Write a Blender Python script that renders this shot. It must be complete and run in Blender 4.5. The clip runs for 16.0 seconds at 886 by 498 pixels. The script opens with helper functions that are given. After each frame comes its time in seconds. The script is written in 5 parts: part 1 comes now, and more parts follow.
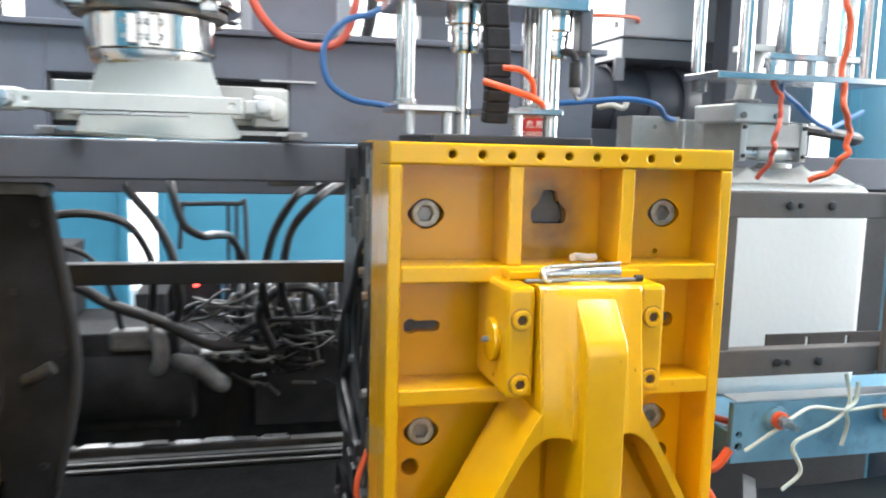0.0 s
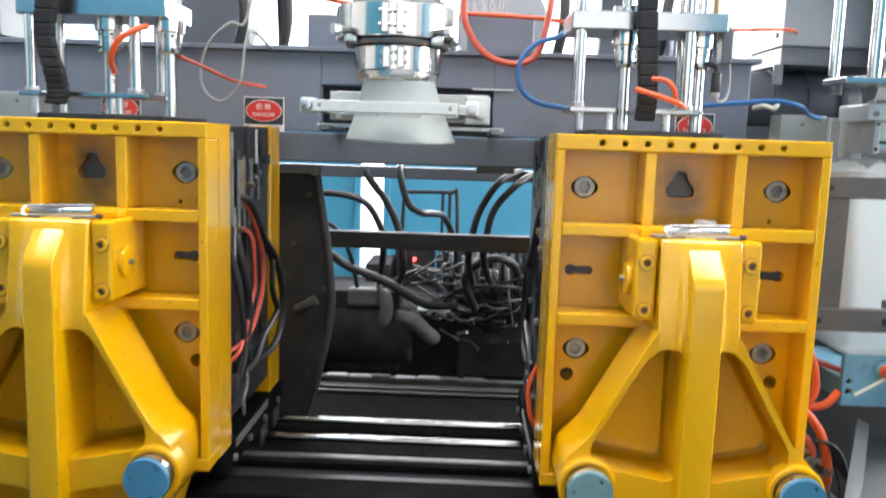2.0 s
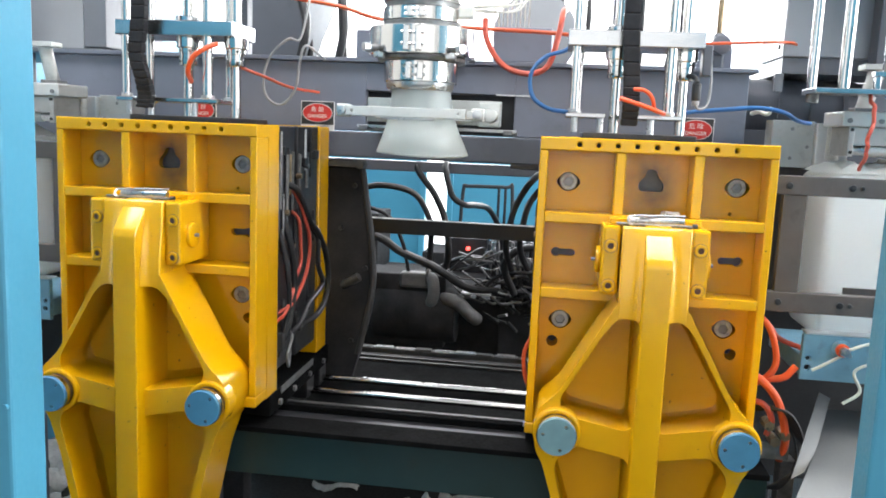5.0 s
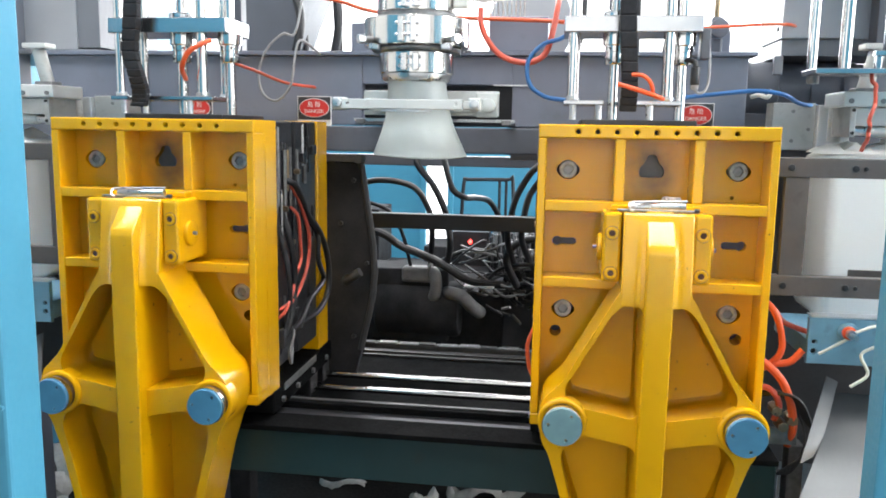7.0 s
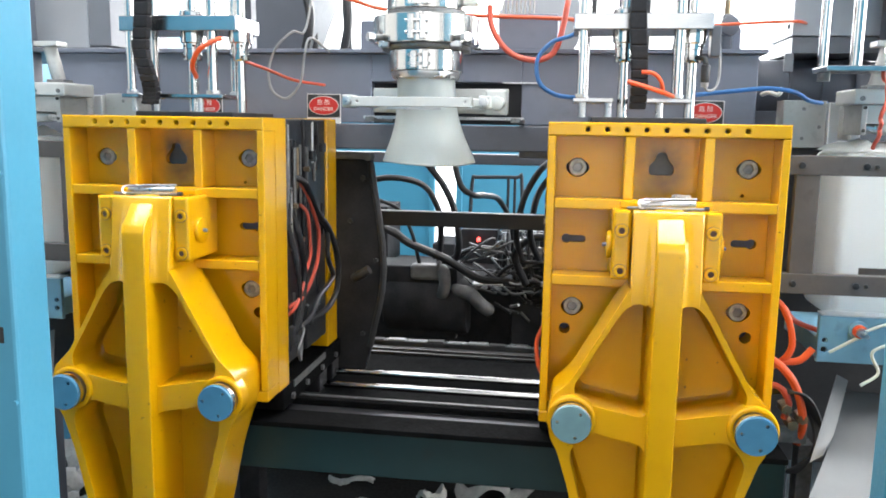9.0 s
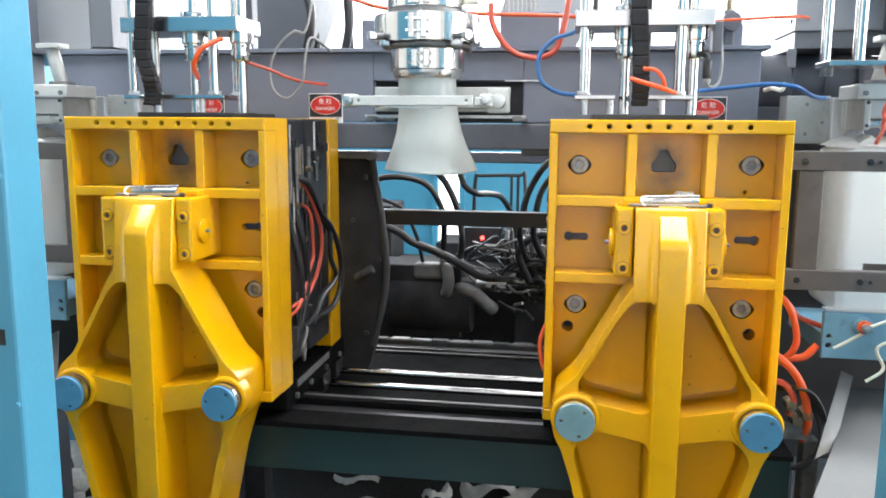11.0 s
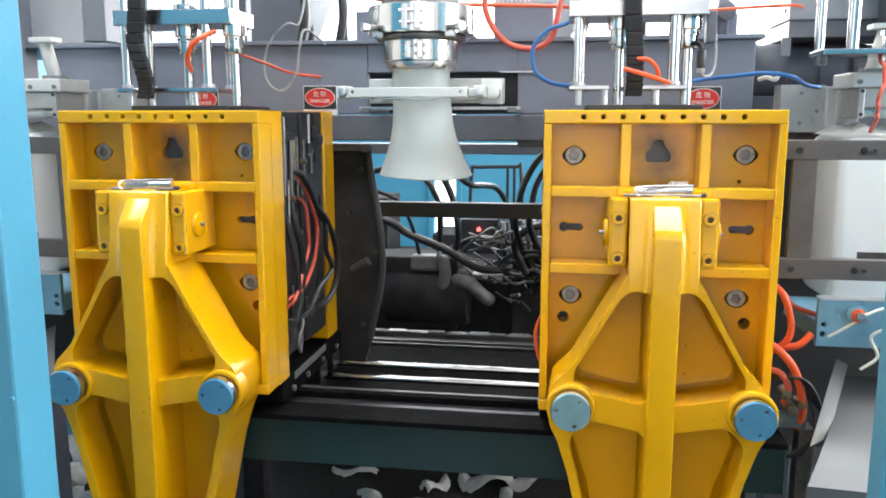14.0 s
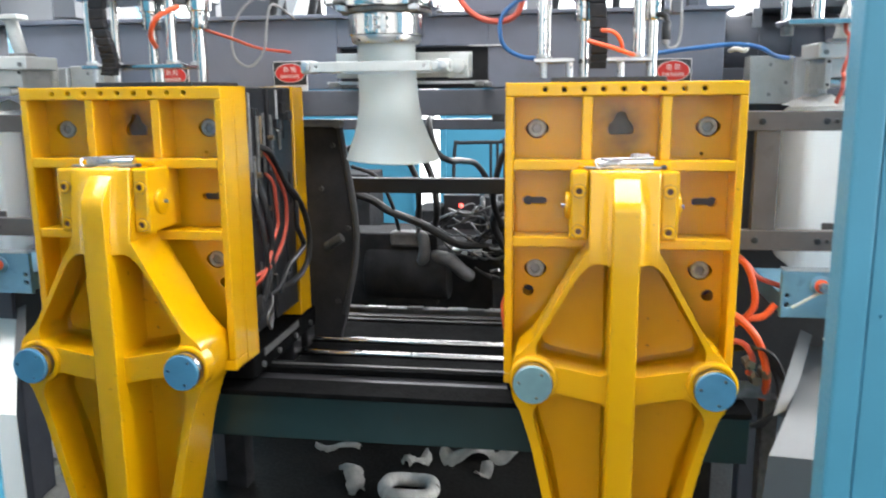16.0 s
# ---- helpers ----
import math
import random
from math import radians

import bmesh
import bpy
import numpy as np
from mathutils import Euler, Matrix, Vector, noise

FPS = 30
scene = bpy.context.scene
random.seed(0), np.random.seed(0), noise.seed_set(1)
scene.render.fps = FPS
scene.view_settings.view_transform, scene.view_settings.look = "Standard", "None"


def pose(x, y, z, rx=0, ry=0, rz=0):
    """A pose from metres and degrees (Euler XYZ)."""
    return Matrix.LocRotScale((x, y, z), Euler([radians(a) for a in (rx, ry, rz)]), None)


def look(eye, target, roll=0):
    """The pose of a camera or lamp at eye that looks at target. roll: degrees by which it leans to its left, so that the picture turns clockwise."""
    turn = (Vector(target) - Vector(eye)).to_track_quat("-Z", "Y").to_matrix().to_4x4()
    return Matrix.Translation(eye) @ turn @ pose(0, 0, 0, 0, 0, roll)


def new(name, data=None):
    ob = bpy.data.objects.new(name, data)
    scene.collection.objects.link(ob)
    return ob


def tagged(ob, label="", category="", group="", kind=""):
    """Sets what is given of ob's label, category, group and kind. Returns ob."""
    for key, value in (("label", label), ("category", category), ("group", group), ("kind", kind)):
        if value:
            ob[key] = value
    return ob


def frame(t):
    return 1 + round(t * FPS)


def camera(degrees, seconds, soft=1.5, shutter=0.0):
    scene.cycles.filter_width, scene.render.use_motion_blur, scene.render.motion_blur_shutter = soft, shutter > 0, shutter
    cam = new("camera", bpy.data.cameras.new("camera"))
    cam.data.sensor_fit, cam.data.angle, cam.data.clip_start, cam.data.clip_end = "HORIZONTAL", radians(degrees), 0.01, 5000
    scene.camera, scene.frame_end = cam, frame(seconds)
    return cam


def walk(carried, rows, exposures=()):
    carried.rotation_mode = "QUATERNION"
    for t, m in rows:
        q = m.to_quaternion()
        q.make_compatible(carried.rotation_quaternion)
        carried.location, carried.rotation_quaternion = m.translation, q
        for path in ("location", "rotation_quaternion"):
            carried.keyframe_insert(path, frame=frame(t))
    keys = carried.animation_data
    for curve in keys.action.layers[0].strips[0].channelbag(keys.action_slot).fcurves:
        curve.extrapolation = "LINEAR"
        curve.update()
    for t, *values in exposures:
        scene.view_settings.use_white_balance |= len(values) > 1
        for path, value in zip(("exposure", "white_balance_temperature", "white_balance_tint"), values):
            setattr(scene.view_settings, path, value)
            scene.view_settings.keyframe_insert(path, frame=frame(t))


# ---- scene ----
cam = camera(58.1, 16.0, soft=1.8, shutter=0.8)
PATH = [
    (0, (0.0, -0.043, 1.496), (0.465, 1.886, 1.239), 1.5),
    (0.5, (0.022, -0.201, 1.496), (0.301, 1.762, 1.235), 1.9),
    (1, (0.038, -0.335, 1.482), (0.186, 1.64, 1.209), 2.4),
    (1.5, (0.02, -0.403, 1.485), (0.073, 1.584, 1.258), 2.0),
    (2, (0.008, -0.473, 1.482), (-0.042, 1.508, 1.212), 1.8),
    (2.5, (0.027, -0.545, 1.475), (-0.039, 1.427, 1.149), 1.1),
    (3, (0.069, -0.628, 1.483), (-0.097, 1.344, 1.194), 0.8),
    (3.5, (0.146, -0.703, 1.491), (-0.082, 1.266, 1.219), 1.7),
    (5.8, (0.205, -0.75, 1.498), (-0.083, 1.207, 1.206), 2.0),
    (6, (0.205, -0.743, 1.489), (-0.085, 1.215, 1.206), 1.8),
    (6.5, (0.207, -0.74, 1.488), (-0.083, 1.216, 1.184), 1.3),
    (7, (0.207, -0.734, 1.487), (-0.073, 1.224, 1.189), 0.9),
    (7.5, (0.206, -0.73, 1.488), (-0.077, 1.226, 1.181), 0.9),
    (8, (0.206, -0.728, 1.487), (-0.088, 1.226, 1.176), 0.9),
    (8.5, (0.206, -0.734, 1.487), (-0.089, 1.221, 1.179), 1.0),
    (9, (0.205, -0.737, 1.487), (-0.095, 1.217, 1.183), 0.9),
    (11.5, (0.213, -0.733, 1.487), (-0.096, 1.219, 1.179), 0.3),
    (12, (0.218, -0.731, 1.486), (-0.089, 1.221, 1.178), 0.1),
    (12.5, (0.211, -0.729, 1.488), (-0.109, 1.22, 1.169), 0.0),
    (13, (0.205, -0.73, 1.487), (-0.113, 1.217, 1.157), 0.2),
    (13.5, (0.207, -0.732, 1.487), (-0.099, 1.216, 1.154), 0.3),
    (14, (0.215, -0.735, 1.486), (-0.09, 1.215, 1.159), -0.0),
    (14.5, (0.228, -0.737, 1.488), (-0.086, 1.212, 1.168), -0.3),
    (15, (0.233, -0.74, 1.489), (-0.091, 1.21, 1.185), -0.6),
    (15.5, (0.241, -0.737, 1.488), (-0.074, 1.209, 1.152), -0.3),
    (16, (0.286, -0.725, 1.48), (-0.011, 1.216, 1.097), -0.5),
]
walk(cam, [(t, look(eye, target, roll)) for t, eye, target, roll in PATH],
     exposures=[(0, 0.42), (0.5, 0.28), (1.5, 0.34), (3.5, 0.31), (6, 0.34), (9, 0.43), (16, 0.46)])


# ---------------- light ----------------
world = bpy.data.worlds.new("sky")
scene.world = world
world.use_nodes = True
wn = world.node_tree.nodes
sky = wn.new("ShaderNodeTexSky")
sky.sky_type, sky.sun_disc = "NISHITA", False
sky.sun_elevation, sky.sun_rotation = radians(52), radians(20)
world.node_tree.links.new(sky.outputs[0], wn["Background"].inputs[0])
wn["Background"].inputs[1].default_value = 0.05
sun_data = bpy.data.lights.new("sun", "SUN")
sun_data.energy, sun_data.angle, sun_data.color = 1.0, radians(10), (1, 0.96, 0.9)
sun = new("sun", sun_data)
sun.matrix_world = look((2, 6, 9), (0, 1, 0))


def area_light(name, x, y, z, tx, ty, tz, w, h, watts, colour=(1, 1, 1)):
    d = bpy.data.lights.new(name, "AREA")
    d.shape, d.size, d.size_y, d.energy, d.color = "RECTANGLE", w, h, watts, colour
    ob = new(name, d)
    ob.matrix_world = look((x, y, z), (tx, ty, tz))
    return ob


# unseen lamp behind the camera, added for even light on the front faces
area_light("front_fill_light", 0, -4.9, 2.9, 0, 0, 2.7, 9, 2.4, 40, (0.98, 0.99, 1.0))
area_light("window_light_back", 0, 5.9, 3.0, 0, 0, 2.8, 10, 2.6, 700, (0.97, 0.98, 1))
area_light("window_light_east", 5.9, 1.0, 2.8, 0, 1.4, 1.6, 5, 2.4, 420, (0.97, 0.985, 1))
# unseen overhead lamp, added to bring more light from above
area_light("overhead_fill_light", 0, 0.2, 4.9, 0, 0.2, 0, 6, 1.2, 275)


# ---------------- materials ----------------
def mat(name, colour, rough=0.5, metal=0.0, var=0.12, scale=8.0, bump=0.05, fine=140.0, dirt=0.0, dirt_colour=(0.03, 0.025, 0.02), coat=0.0, rvar=0.15, stretch=(1, 1, 1), chips=0.0):
    m = bpy.data.materials.new(name)
    m.use_nodes = True
    n, l = m.node_tree.nodes, m.node_tree.links
    b = n["Principled BSDF"]
    tc = n.new("ShaderNodeTexCoord")
    mp = n.new("ShaderNodeMapping")
    mp.inputs["Scale"].default_value = stretch
    l.new(tc.outputs["Object"], mp.inputs[0])
    big, small = n.new("ShaderNodeTexNoise"), n.new("ShaderNodeTexNoise")
    big.inputs["Scale"].default_value, big.inputs["Detail"].default_value = scale, 5
    small.inputs["Scale"].default_value, small.inputs["Detail"].default_value = fine, 3
    l.new(mp.outputs[0], big.inputs[0]), l.new(mp.outputs[0], small.inputs[0])
    ramp = n.new("ShaderNodeMapRange")
    ramp.inputs[1].default_value, ramp.inputs[2].default_value = 0.3, 0.7
    ramp.inputs[3].default_value, ramp.inputs[4].default_value = 1 - var, 1 + var
    l.new(big.outputs[0], ramp.inputs[0])
    mul = n.new("ShaderNodeVectorMath")
    mul.operation = "SCALE"
    mul.inputs[0].default_value = colour
    l.new(ramp.outputs[0], mul.inputs["Scale"])
    out = mul.outputs[0]
    if dirt > 0:
        dn = n.new("ShaderNodeTexNoise")
        dn.inputs["Scale"].default_value, dn.inputs["Detail"].default_value, dn.inputs["Roughness"].default_value = scale * 2.3, 6, 0.6
        l.new(mp.outputs[0], dn.inputs[0])
        dr = n.new("ShaderNodeMapRange")
        dr.inputs[1].default_value, dr.inputs[2].default_value, dr.inputs[3].default_value, dr.inputs[4].default_value = 0.56, 0.74, 0, dirt
        l.new(dn.outputs[0], dr.inputs[0])
        mx = n.new("ShaderNodeMix")
        mx.data_type = "RGBA"
        mx.inputs[7].default_value = (*dirt_colour, 1)
        l.new(dr.outputs[0], mx.inputs[0]), l.new(out, mx.inputs[6])
        out = mx.outputs[2]
    if chips > 0:
        cn = n.new("ShaderNodeTexNoise")
        cn.inputs["Scale"].default_value, cn.inputs["Detail"].default_value, cn.inputs["Roughness"].default_value = 55, 4, 0.65
        l.new(mp.outputs[0], cn.inputs[0])
        cr = n.new("ShaderNodeMapRange")
        cr.inputs[1].default_value, cr.inputs[2].default_value, cr.inputs[3].default_value, cr.inputs[4].default_value = 0.705, 0.72, 0, chips
        l.new(cn.outputs[0], cr.inputs[0])
        cm = n.new("ShaderNodeMix")
        cm.data_type = "RGBA"
        cm.inputs[7].default_value = (0.05, 0.03, 0.015, 1)
        l.new(cr.outputs[0], cm.inputs[0]), l.new(out, cm.inputs[6])
        out = cm.outputs[2]
    l.new(out, b.inputs["Base Color"])
    rr = n.new("ShaderNodeMapRange")
    rr.inputs[1].default_value, rr.inputs[2].default_value = 0.3, 0.7
    rr.inputs[3].default_value, rr.inputs[4].default_value = max(0.03, rough - rvar * rough), min(1, rough + rvar * rough)
    l.new(small.outputs[0], rr.inputs[0]), l.new(rr.outputs[0], b.inputs["Roughness"])
    b.inputs["Metallic"].default_value = metal
    b.inputs["Coat Weight"].default_value = coat
    b.inputs["Coat Roughness"].default_value = 0.12
    if bump > 0:
        bp = n.new("ShaderNodeBump")
        bp.inputs["Strength"].default_value, bp.inputs["Distance"].default_value = bump, 0.002
        l.new(small.outputs[0], bp.inputs["Height"]), l.new(bp.outputs[0], b.inputs["Normal"])
    return m


YELLOW = mat("yellow_enamel", (0.71, 0.368, 0.002), 0.2, var=0.05, scale=4, bump=0.05, fine=45, dirt=0.16, dirt_colour=(0.40, 0.17, 0.004), coat=0.3, chips=0.8)
RAIL_STEEL = mat("dull_oily_rail", (0.10, 0.10, 0.10), 0.5, 0.6, var=0.3, scale=18, dirt=0.4)
STEEL = mat("brushed_steel", (0.55, 0.56, 0.57), 0.3, 1, var=0.1, bump=0.03)
CHROME = mat("chrome", (0.58, 0.57, 0.55), 0.14, 1, var=0.04, bump=0.015, fine=40)
ALU = mat("aluminium", (0.52, 0.53, 0.54), 0.22, 1, var=0.06, bump=0.012, fine=45)
PALE_METAL = mat("pale_cast_metal", (0.62, 0.63, 0.61), 0.42, 0.35, var=0.08, dirt=0.2)
ZINC = mat("zinc_sheet", (0.62, 0.63, 0.64), 0.4, 0.75, var=0.1, scale=6, dirt=0.2)
GALV = mat("dull_galvanised_sheet", (0.11, 0.114, 0.117), 0.42, 0.45, var=0.15, scale=5, dirt=0.3, dirt_colour=(0.12, 0.11, 0.10))
SOOT_GREY = mat("sooty_grey_paint", (0.030, 0.031, 0.034), 0.55, var=0.25, scale=7, dirt=0.3)
CAST = mat("pale_cast_aluminium", (0.46, 0.46, 0.44), 0.42, 0.45, var=0.12, scale=16, dirt=0.35, dirt_colour=(0.16, 0.15, 0.14))
# oily steel, coloured darker than it is to carry the shade over the bed
BED_BLACK = mat("oily_steel_in_shade", (0.006, 0.0061, 0.0065), 0.85, var=0.4, scale=14, bump=0.03)
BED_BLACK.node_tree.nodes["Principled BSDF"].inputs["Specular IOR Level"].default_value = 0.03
# near-black that paints the shade inside holes, slots and sockets
DARK_HOLE = mat("hole_dark", (0.012, 0.011, 0.010), 0.5, var=0.2)
RUST = mat("rusty_socket", (0.10, 0.05, 0.025), 0.7, var=0.3, scale=80)
GREASE_STEEL = mat("greasy_steel", (0.22, 0.22, 0.22), 0.42, 0.7, var=0.25, scale=60)
BOLT_STEEL = mat("tarnished_bolt_steel", (0.36, 0.36, 0.34), 0.45, 0.6, var=0.3, scale=70, dirt=0.5)
BRONZE = mat("worn_bronze_sleeve", (0.30, 0.22, 0.14), 0.32, 0.9, var=0.25, scale=25, dirt=0.3)
BLUE_CAP = mat("blue_cap_paint", (0.075, 0.24, 0.38), 0.38, 0.2, var=0.08, scale=30)
TEAL_CAP = mat("grey_teal_cap", (0.18, 0.32, 0.35), 0.38, 0.35, var=0.1, scale=30)
MACHINE = mat("dark_grey_paint", (0.10, 0.108, 0.13), 0.42, var=0.15, scale=5, dirt=0.25, bump=0.06)
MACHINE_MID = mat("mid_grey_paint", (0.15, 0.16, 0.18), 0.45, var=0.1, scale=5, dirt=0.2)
CABINET = mat("light_grey_sheet", (0.33, 0.34, 0.36), 0.42, 0.3, var=0.1, scale=4)
BLACK = mat("black_oily_metal", (0.026, 0.026, 0.029), 0.38, 0.2, var=0.3, scale=14, dirt=0.4, dirt_colour=(0.05, 0.045, 0.04))
RUBBER = mat("black_rubber", (0.016, 0.016, 0.018), 0.45, var=0.15)
PIT = mat("sooty_black", (0.026, 0.0265, 0.029), 0.85, var=0.4, scale=10, bump=0.05)
PIT.node_tree.nodes["Principled BSDF"].inputs["Specular IOR Level"].default_value = 0.2
# dark blue-grey paint, lightened so that some haze is in its colour
UPPER = mat("hazy_blue_grey_paint", (0.150, 0.166, 0.212), 0.4, var=0.12, scale=5, dirt=0.2)
GREEN = mat("dark_green_paint", (0.016, 0.036, 0.038), 0.36, var=0.15, scale=7, dirt=0.4)
FRAME_BROWN = mat("brown_grey_bar_paint", (0.095, 0.082, 0.078), 0.45, var=0.15, scale=12, dirt=0.3)
GUARD_BLUE = mat("sky_blue_enamel", (0.055, 0.25, 0.375), 0.45, var=0.08, scale=3, dirt=0.12, dirt_colour=(0.03, 0.15, 0.22), bump=0.08)
BRACKET_BLUE = mat("dull_blue_paint", (0.15, 0.31, 0.42), 0.42, var=0.12, scale=14, dirt=0.35)
ORANGE = mat("orange_hose", (0.64, 0.09, 0.025), 0.35, var=0.08)
RED_HOSE = mat("faded_red_hose", (0.62, 0.10, 0.06), 0.4, var=0.1)
BLUE_HOSE = mat("blue_hose", (0.05, 0.18, 0.45), 0.35, var=0.08)
# for the west chute tray only: strong light on sheet metal, put into the colour
LIT_TRAY_WHITE = mat("lit_tray_white", (0.80, 0.80, 0.78), 0.4, var=0.03, bump=0.03)
SCRAP = mat("dusty_white_plastic", (0.62, 0.61, 0.58), 0.5, var=0.15, scale=30, dirt=0.3)
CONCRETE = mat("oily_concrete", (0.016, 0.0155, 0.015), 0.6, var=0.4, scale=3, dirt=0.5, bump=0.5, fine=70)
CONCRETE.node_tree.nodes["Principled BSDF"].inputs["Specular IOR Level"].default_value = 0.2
PLASTER = mat("white_wall_plaster", (0.72, 0.72, 0.70), 0.8, var=0.05, scale=2)
ROOF = mat("grey_roof_sheet", (0.42, 0.43, 0.44), 0.6, var=0.08, scale=2)
STRAP = mat("pale_tie_strap", (0.52, 0.55, 0.48), 0.5, var=0.15)
SIGN_WHITE = mat("sign_white", (0.75, 0.74, 0.72), 0.4, var=0.04)
SIGN_BLACK = mat("sign_black", (0.03, 0.03, 0.032), 0.4, var=0.1)
SIGN_RED = mat("sign_red", (0.55, 0.03, 0.025), 0.4, var=0.08)
CABLE_WHITE = mat("white_cable", (0.68, 0.67, 0.62), 0.5, var=0.08)
DULL_PIPE = mat("sooty_grey_pipe", (0.13, 0.13, 0.13), 0.6, var=0.25, scale=20, dirt=0.4)
CHAIN = mat("matt_black_plastic", (0.018, 0.019, 0.023), 0.75, var=0.15, scale=20)
CHAIN.node_tree.nodes["Principled BSDF"].inputs["Specular IOR Level"].default_value = 0.25
PALE_PIPE = mat("dusty_grey_pipe", (0.30, 0.30, 0.30), 0.55, var=0.15, scale=20)

LED = bpy.data.materials.new("red_led")
LED.use_nodes = True
LED.node_tree.nodes["Principled BSDF"].inputs["Base Color"].default_value = (0.6, 0.02, 0.02, 1)
LED.node_tree.nodes["Principled BSDF"].inputs["Emission Color"].default_value = (1, 0.05, 0.04, 1)
LED.node_tree.nodes["Principled BSDF"].inputs["Emission Strength"].default_value = 8

PARISON = bpy.data.materials.new("frosted_molten_plastic")
PARISON.use_nodes = True
pn, pl = PARISON.node_tree.nodes, PARISON.node_tree.links
pb = pn["Principled BSDF"]
pb.inputs["Base Color"].default_value = (0.72, 0.76, 0.75, 1)
pb.inputs["Roughness"].default_value = 0.38
ptr = pn.new("ShaderNodeBsdfTranslucent")
ptr.inputs[0].default_value = (0.82, 0.86, 0.85, 1)
ptp = pn.new("ShaderNodeBsdfTransparent")
ptp.inputs[0].default_value = (0.92, 0.95, 0.95, 1)
pm, pm2 = pn.new("ShaderNodeMixShader"), pn.new("ShaderNodeMixShader")
pm.inputs[0].default_value, pm2.inputs[0].default_value = 0.45, 0.22
pl.new(pb.outputs[0], pm.inputs[1]), pl.new(ptr.outputs[0], pm.inputs[2])
pl.new(pm.outputs[0], pm2.inputs[1]), pl.new(ptp.outputs[0], pm2.inputs[2])
pl.new(pm2.outputs[0], pn["Material Output"].inputs[0])
pnz = pn.new("ShaderNodeTexNoise")
pnz.inputs["Scale"].default_value = 25
pbp = pn.new("ShaderNodeBump")
pbp.inputs["Strength"].default_value, pbp.inputs["Distance"].default_value = 0.15, 0.004
pl.new(pnz.outputs[0], pbp.inputs["Height"]), pl.new(pbp.outputs[0], pb.inputs["Normal"])

HDPE = PARISON.copy()
HDPE.name = "milky_white_plastic"
HDPE.node_tree.nodes["Principled BSDF"].inputs["Base Color"].default_value = (0.88, 0.88, 0.86, 1)
HDPE.node_tree.nodes["Translucent BSDF"].inputs[0].default_value = (0.9, 0.9, 0.88, 1)
HDPE.node_tree.nodes["Mix Shader"].inputs[0].default_value = 0.2
HDPE.node_tree.nodes["Mix Shader.001"].inputs[0].default_value = 0.0

GLASS = bpy.data.materials.new("window_glass")
GLASS.use_nodes = True
GLASS.node_tree.nodes["Principled BSDF"].inputs["Transmission Weight"].default_value = 1
GLASS.node_tree.nodes["Principled BSDF"].inputs["Roughness"].default_value = 0.02
GLASS.node_tree.nodes["Principled BSDF"].inputs["IOR"].default_value = 1.05


# the recessed sheet of the platens, sooty round its middle opening
SOOTY = YELLOW.copy()
SOOTY.name = "yellow_enamel_with_soot"
sn, sl = SOOTY.node_tree.nodes, SOOTY.node_tree.links
s_out = sn["Principled BSDF"].inputs["Base Color"].links[0].from_socket
s_tc, s_noise = sn["Texture Coordinate"], sn.new("ShaderNodeTexNoise")
s_noise.inputs["Scale"].default_value, s_noise.inputs["Detail"].default_value = 22, 6
sl.new(s_tc.outputs["Object"], s_noise.inputs[0])
for centre, r0, r1, k in (((0, 1.0, 1.415), 0.025, 0.070, 1.5), ((0.0, 1.0, 1.352), 0.01, 0.070, 1.1), ((-0.20, 1.0, 0.93), 0.01, 0.06, 0.7)):
    s_d = sn.new("ShaderNodeVectorMath")
    s_d.operation = "DISTANCE"
    s_d.inputs[1].default_value = centre
    s_r = sn.new("ShaderNodeMapRange")
    s_r.inputs[1].default_value, s_r.inputs[2].default_value, s_r.inputs[3].default_value, s_r.inputs[4].default_value = r0, r1, k, 0
    s_m = sn.new("ShaderNodeMath")
    s_m.operation = "MULTIPLY"
    s_x = sn.new("ShaderNodeMix")
    s_x.data_type = "RGBA"
    s_x.inputs[7].default_value = (0.10, 0.055, 0.012, 1)
    sl.new(s_tc.outputs["Object"], s_d.inputs[0]), sl.new(s_d.outputs["Value"], s_r.inputs[0])
    sl.new(s_r.outputs[0], s_m.inputs[0]), sl.new(s_noise.outputs[0], s_m.inputs[1])
    sl.new(s_m.outputs[0], s_x.inputs[0]), sl.new(s_out, s_x.inputs[6])
    s_out = s_x.outputs[2]
sl.new(s_out, sn["Principled BSDF"].inputs["Base Color"])


# ---------------- mesh helpers ----------------
def smooth(ob, angle=35):
    kept = [e.index for e in ob.data.edges if e.use_edge_sharp]
    for p in ob.data.polygons:
        p.use_smooth = True
    ob.data.set_sharp_from_angle(angle=radians(angle))
    for i in kept:
        ob.data.edges[i].use_edge_sharp = True
    return ob


def crease(bm):
    """Keep the flats of a bevelled block flat."""
    bm.normal_update()
    for e in bm.edges:
        if len(e.link_faces) == 2 and e.calc_face_angle(0) > radians(19):
            e.smooth = False


def part(name, bm, material, parent=None, label=""):
    me = bpy.data.meshes.new(name)
    bmesh.ops.recalc_face_normals(bm, faces=bm.faces)
    bm.to_mesh(me)
    bm.free()
    me.materials.append(material)
    ob = new(name, me)
    if parent is not None:
        ob.parent = parent
    if label:
        tagged(ob, label)
    return smooth(ob)


def thing(name, label, category, at=(0, 0, 0), group="", kind=""):
    ob = new(name)
    ob.empty_display_size = 0.05
    ob.matrix_world = pose(*at)
    return tagged(ob, label, category, group, kind)


def single(name, bm, material, label, category="", group="", kind=""):
    return tagged(part(name, bm, material), label, category, group, kind)


def merge(bm, other):
    me = bpy.data.meshes.new("tmp")
    other.to_mesh(me)
    other.free()
    bm.from_mesh(me)
    bpy.data.meshes.remove(me)
    return bm


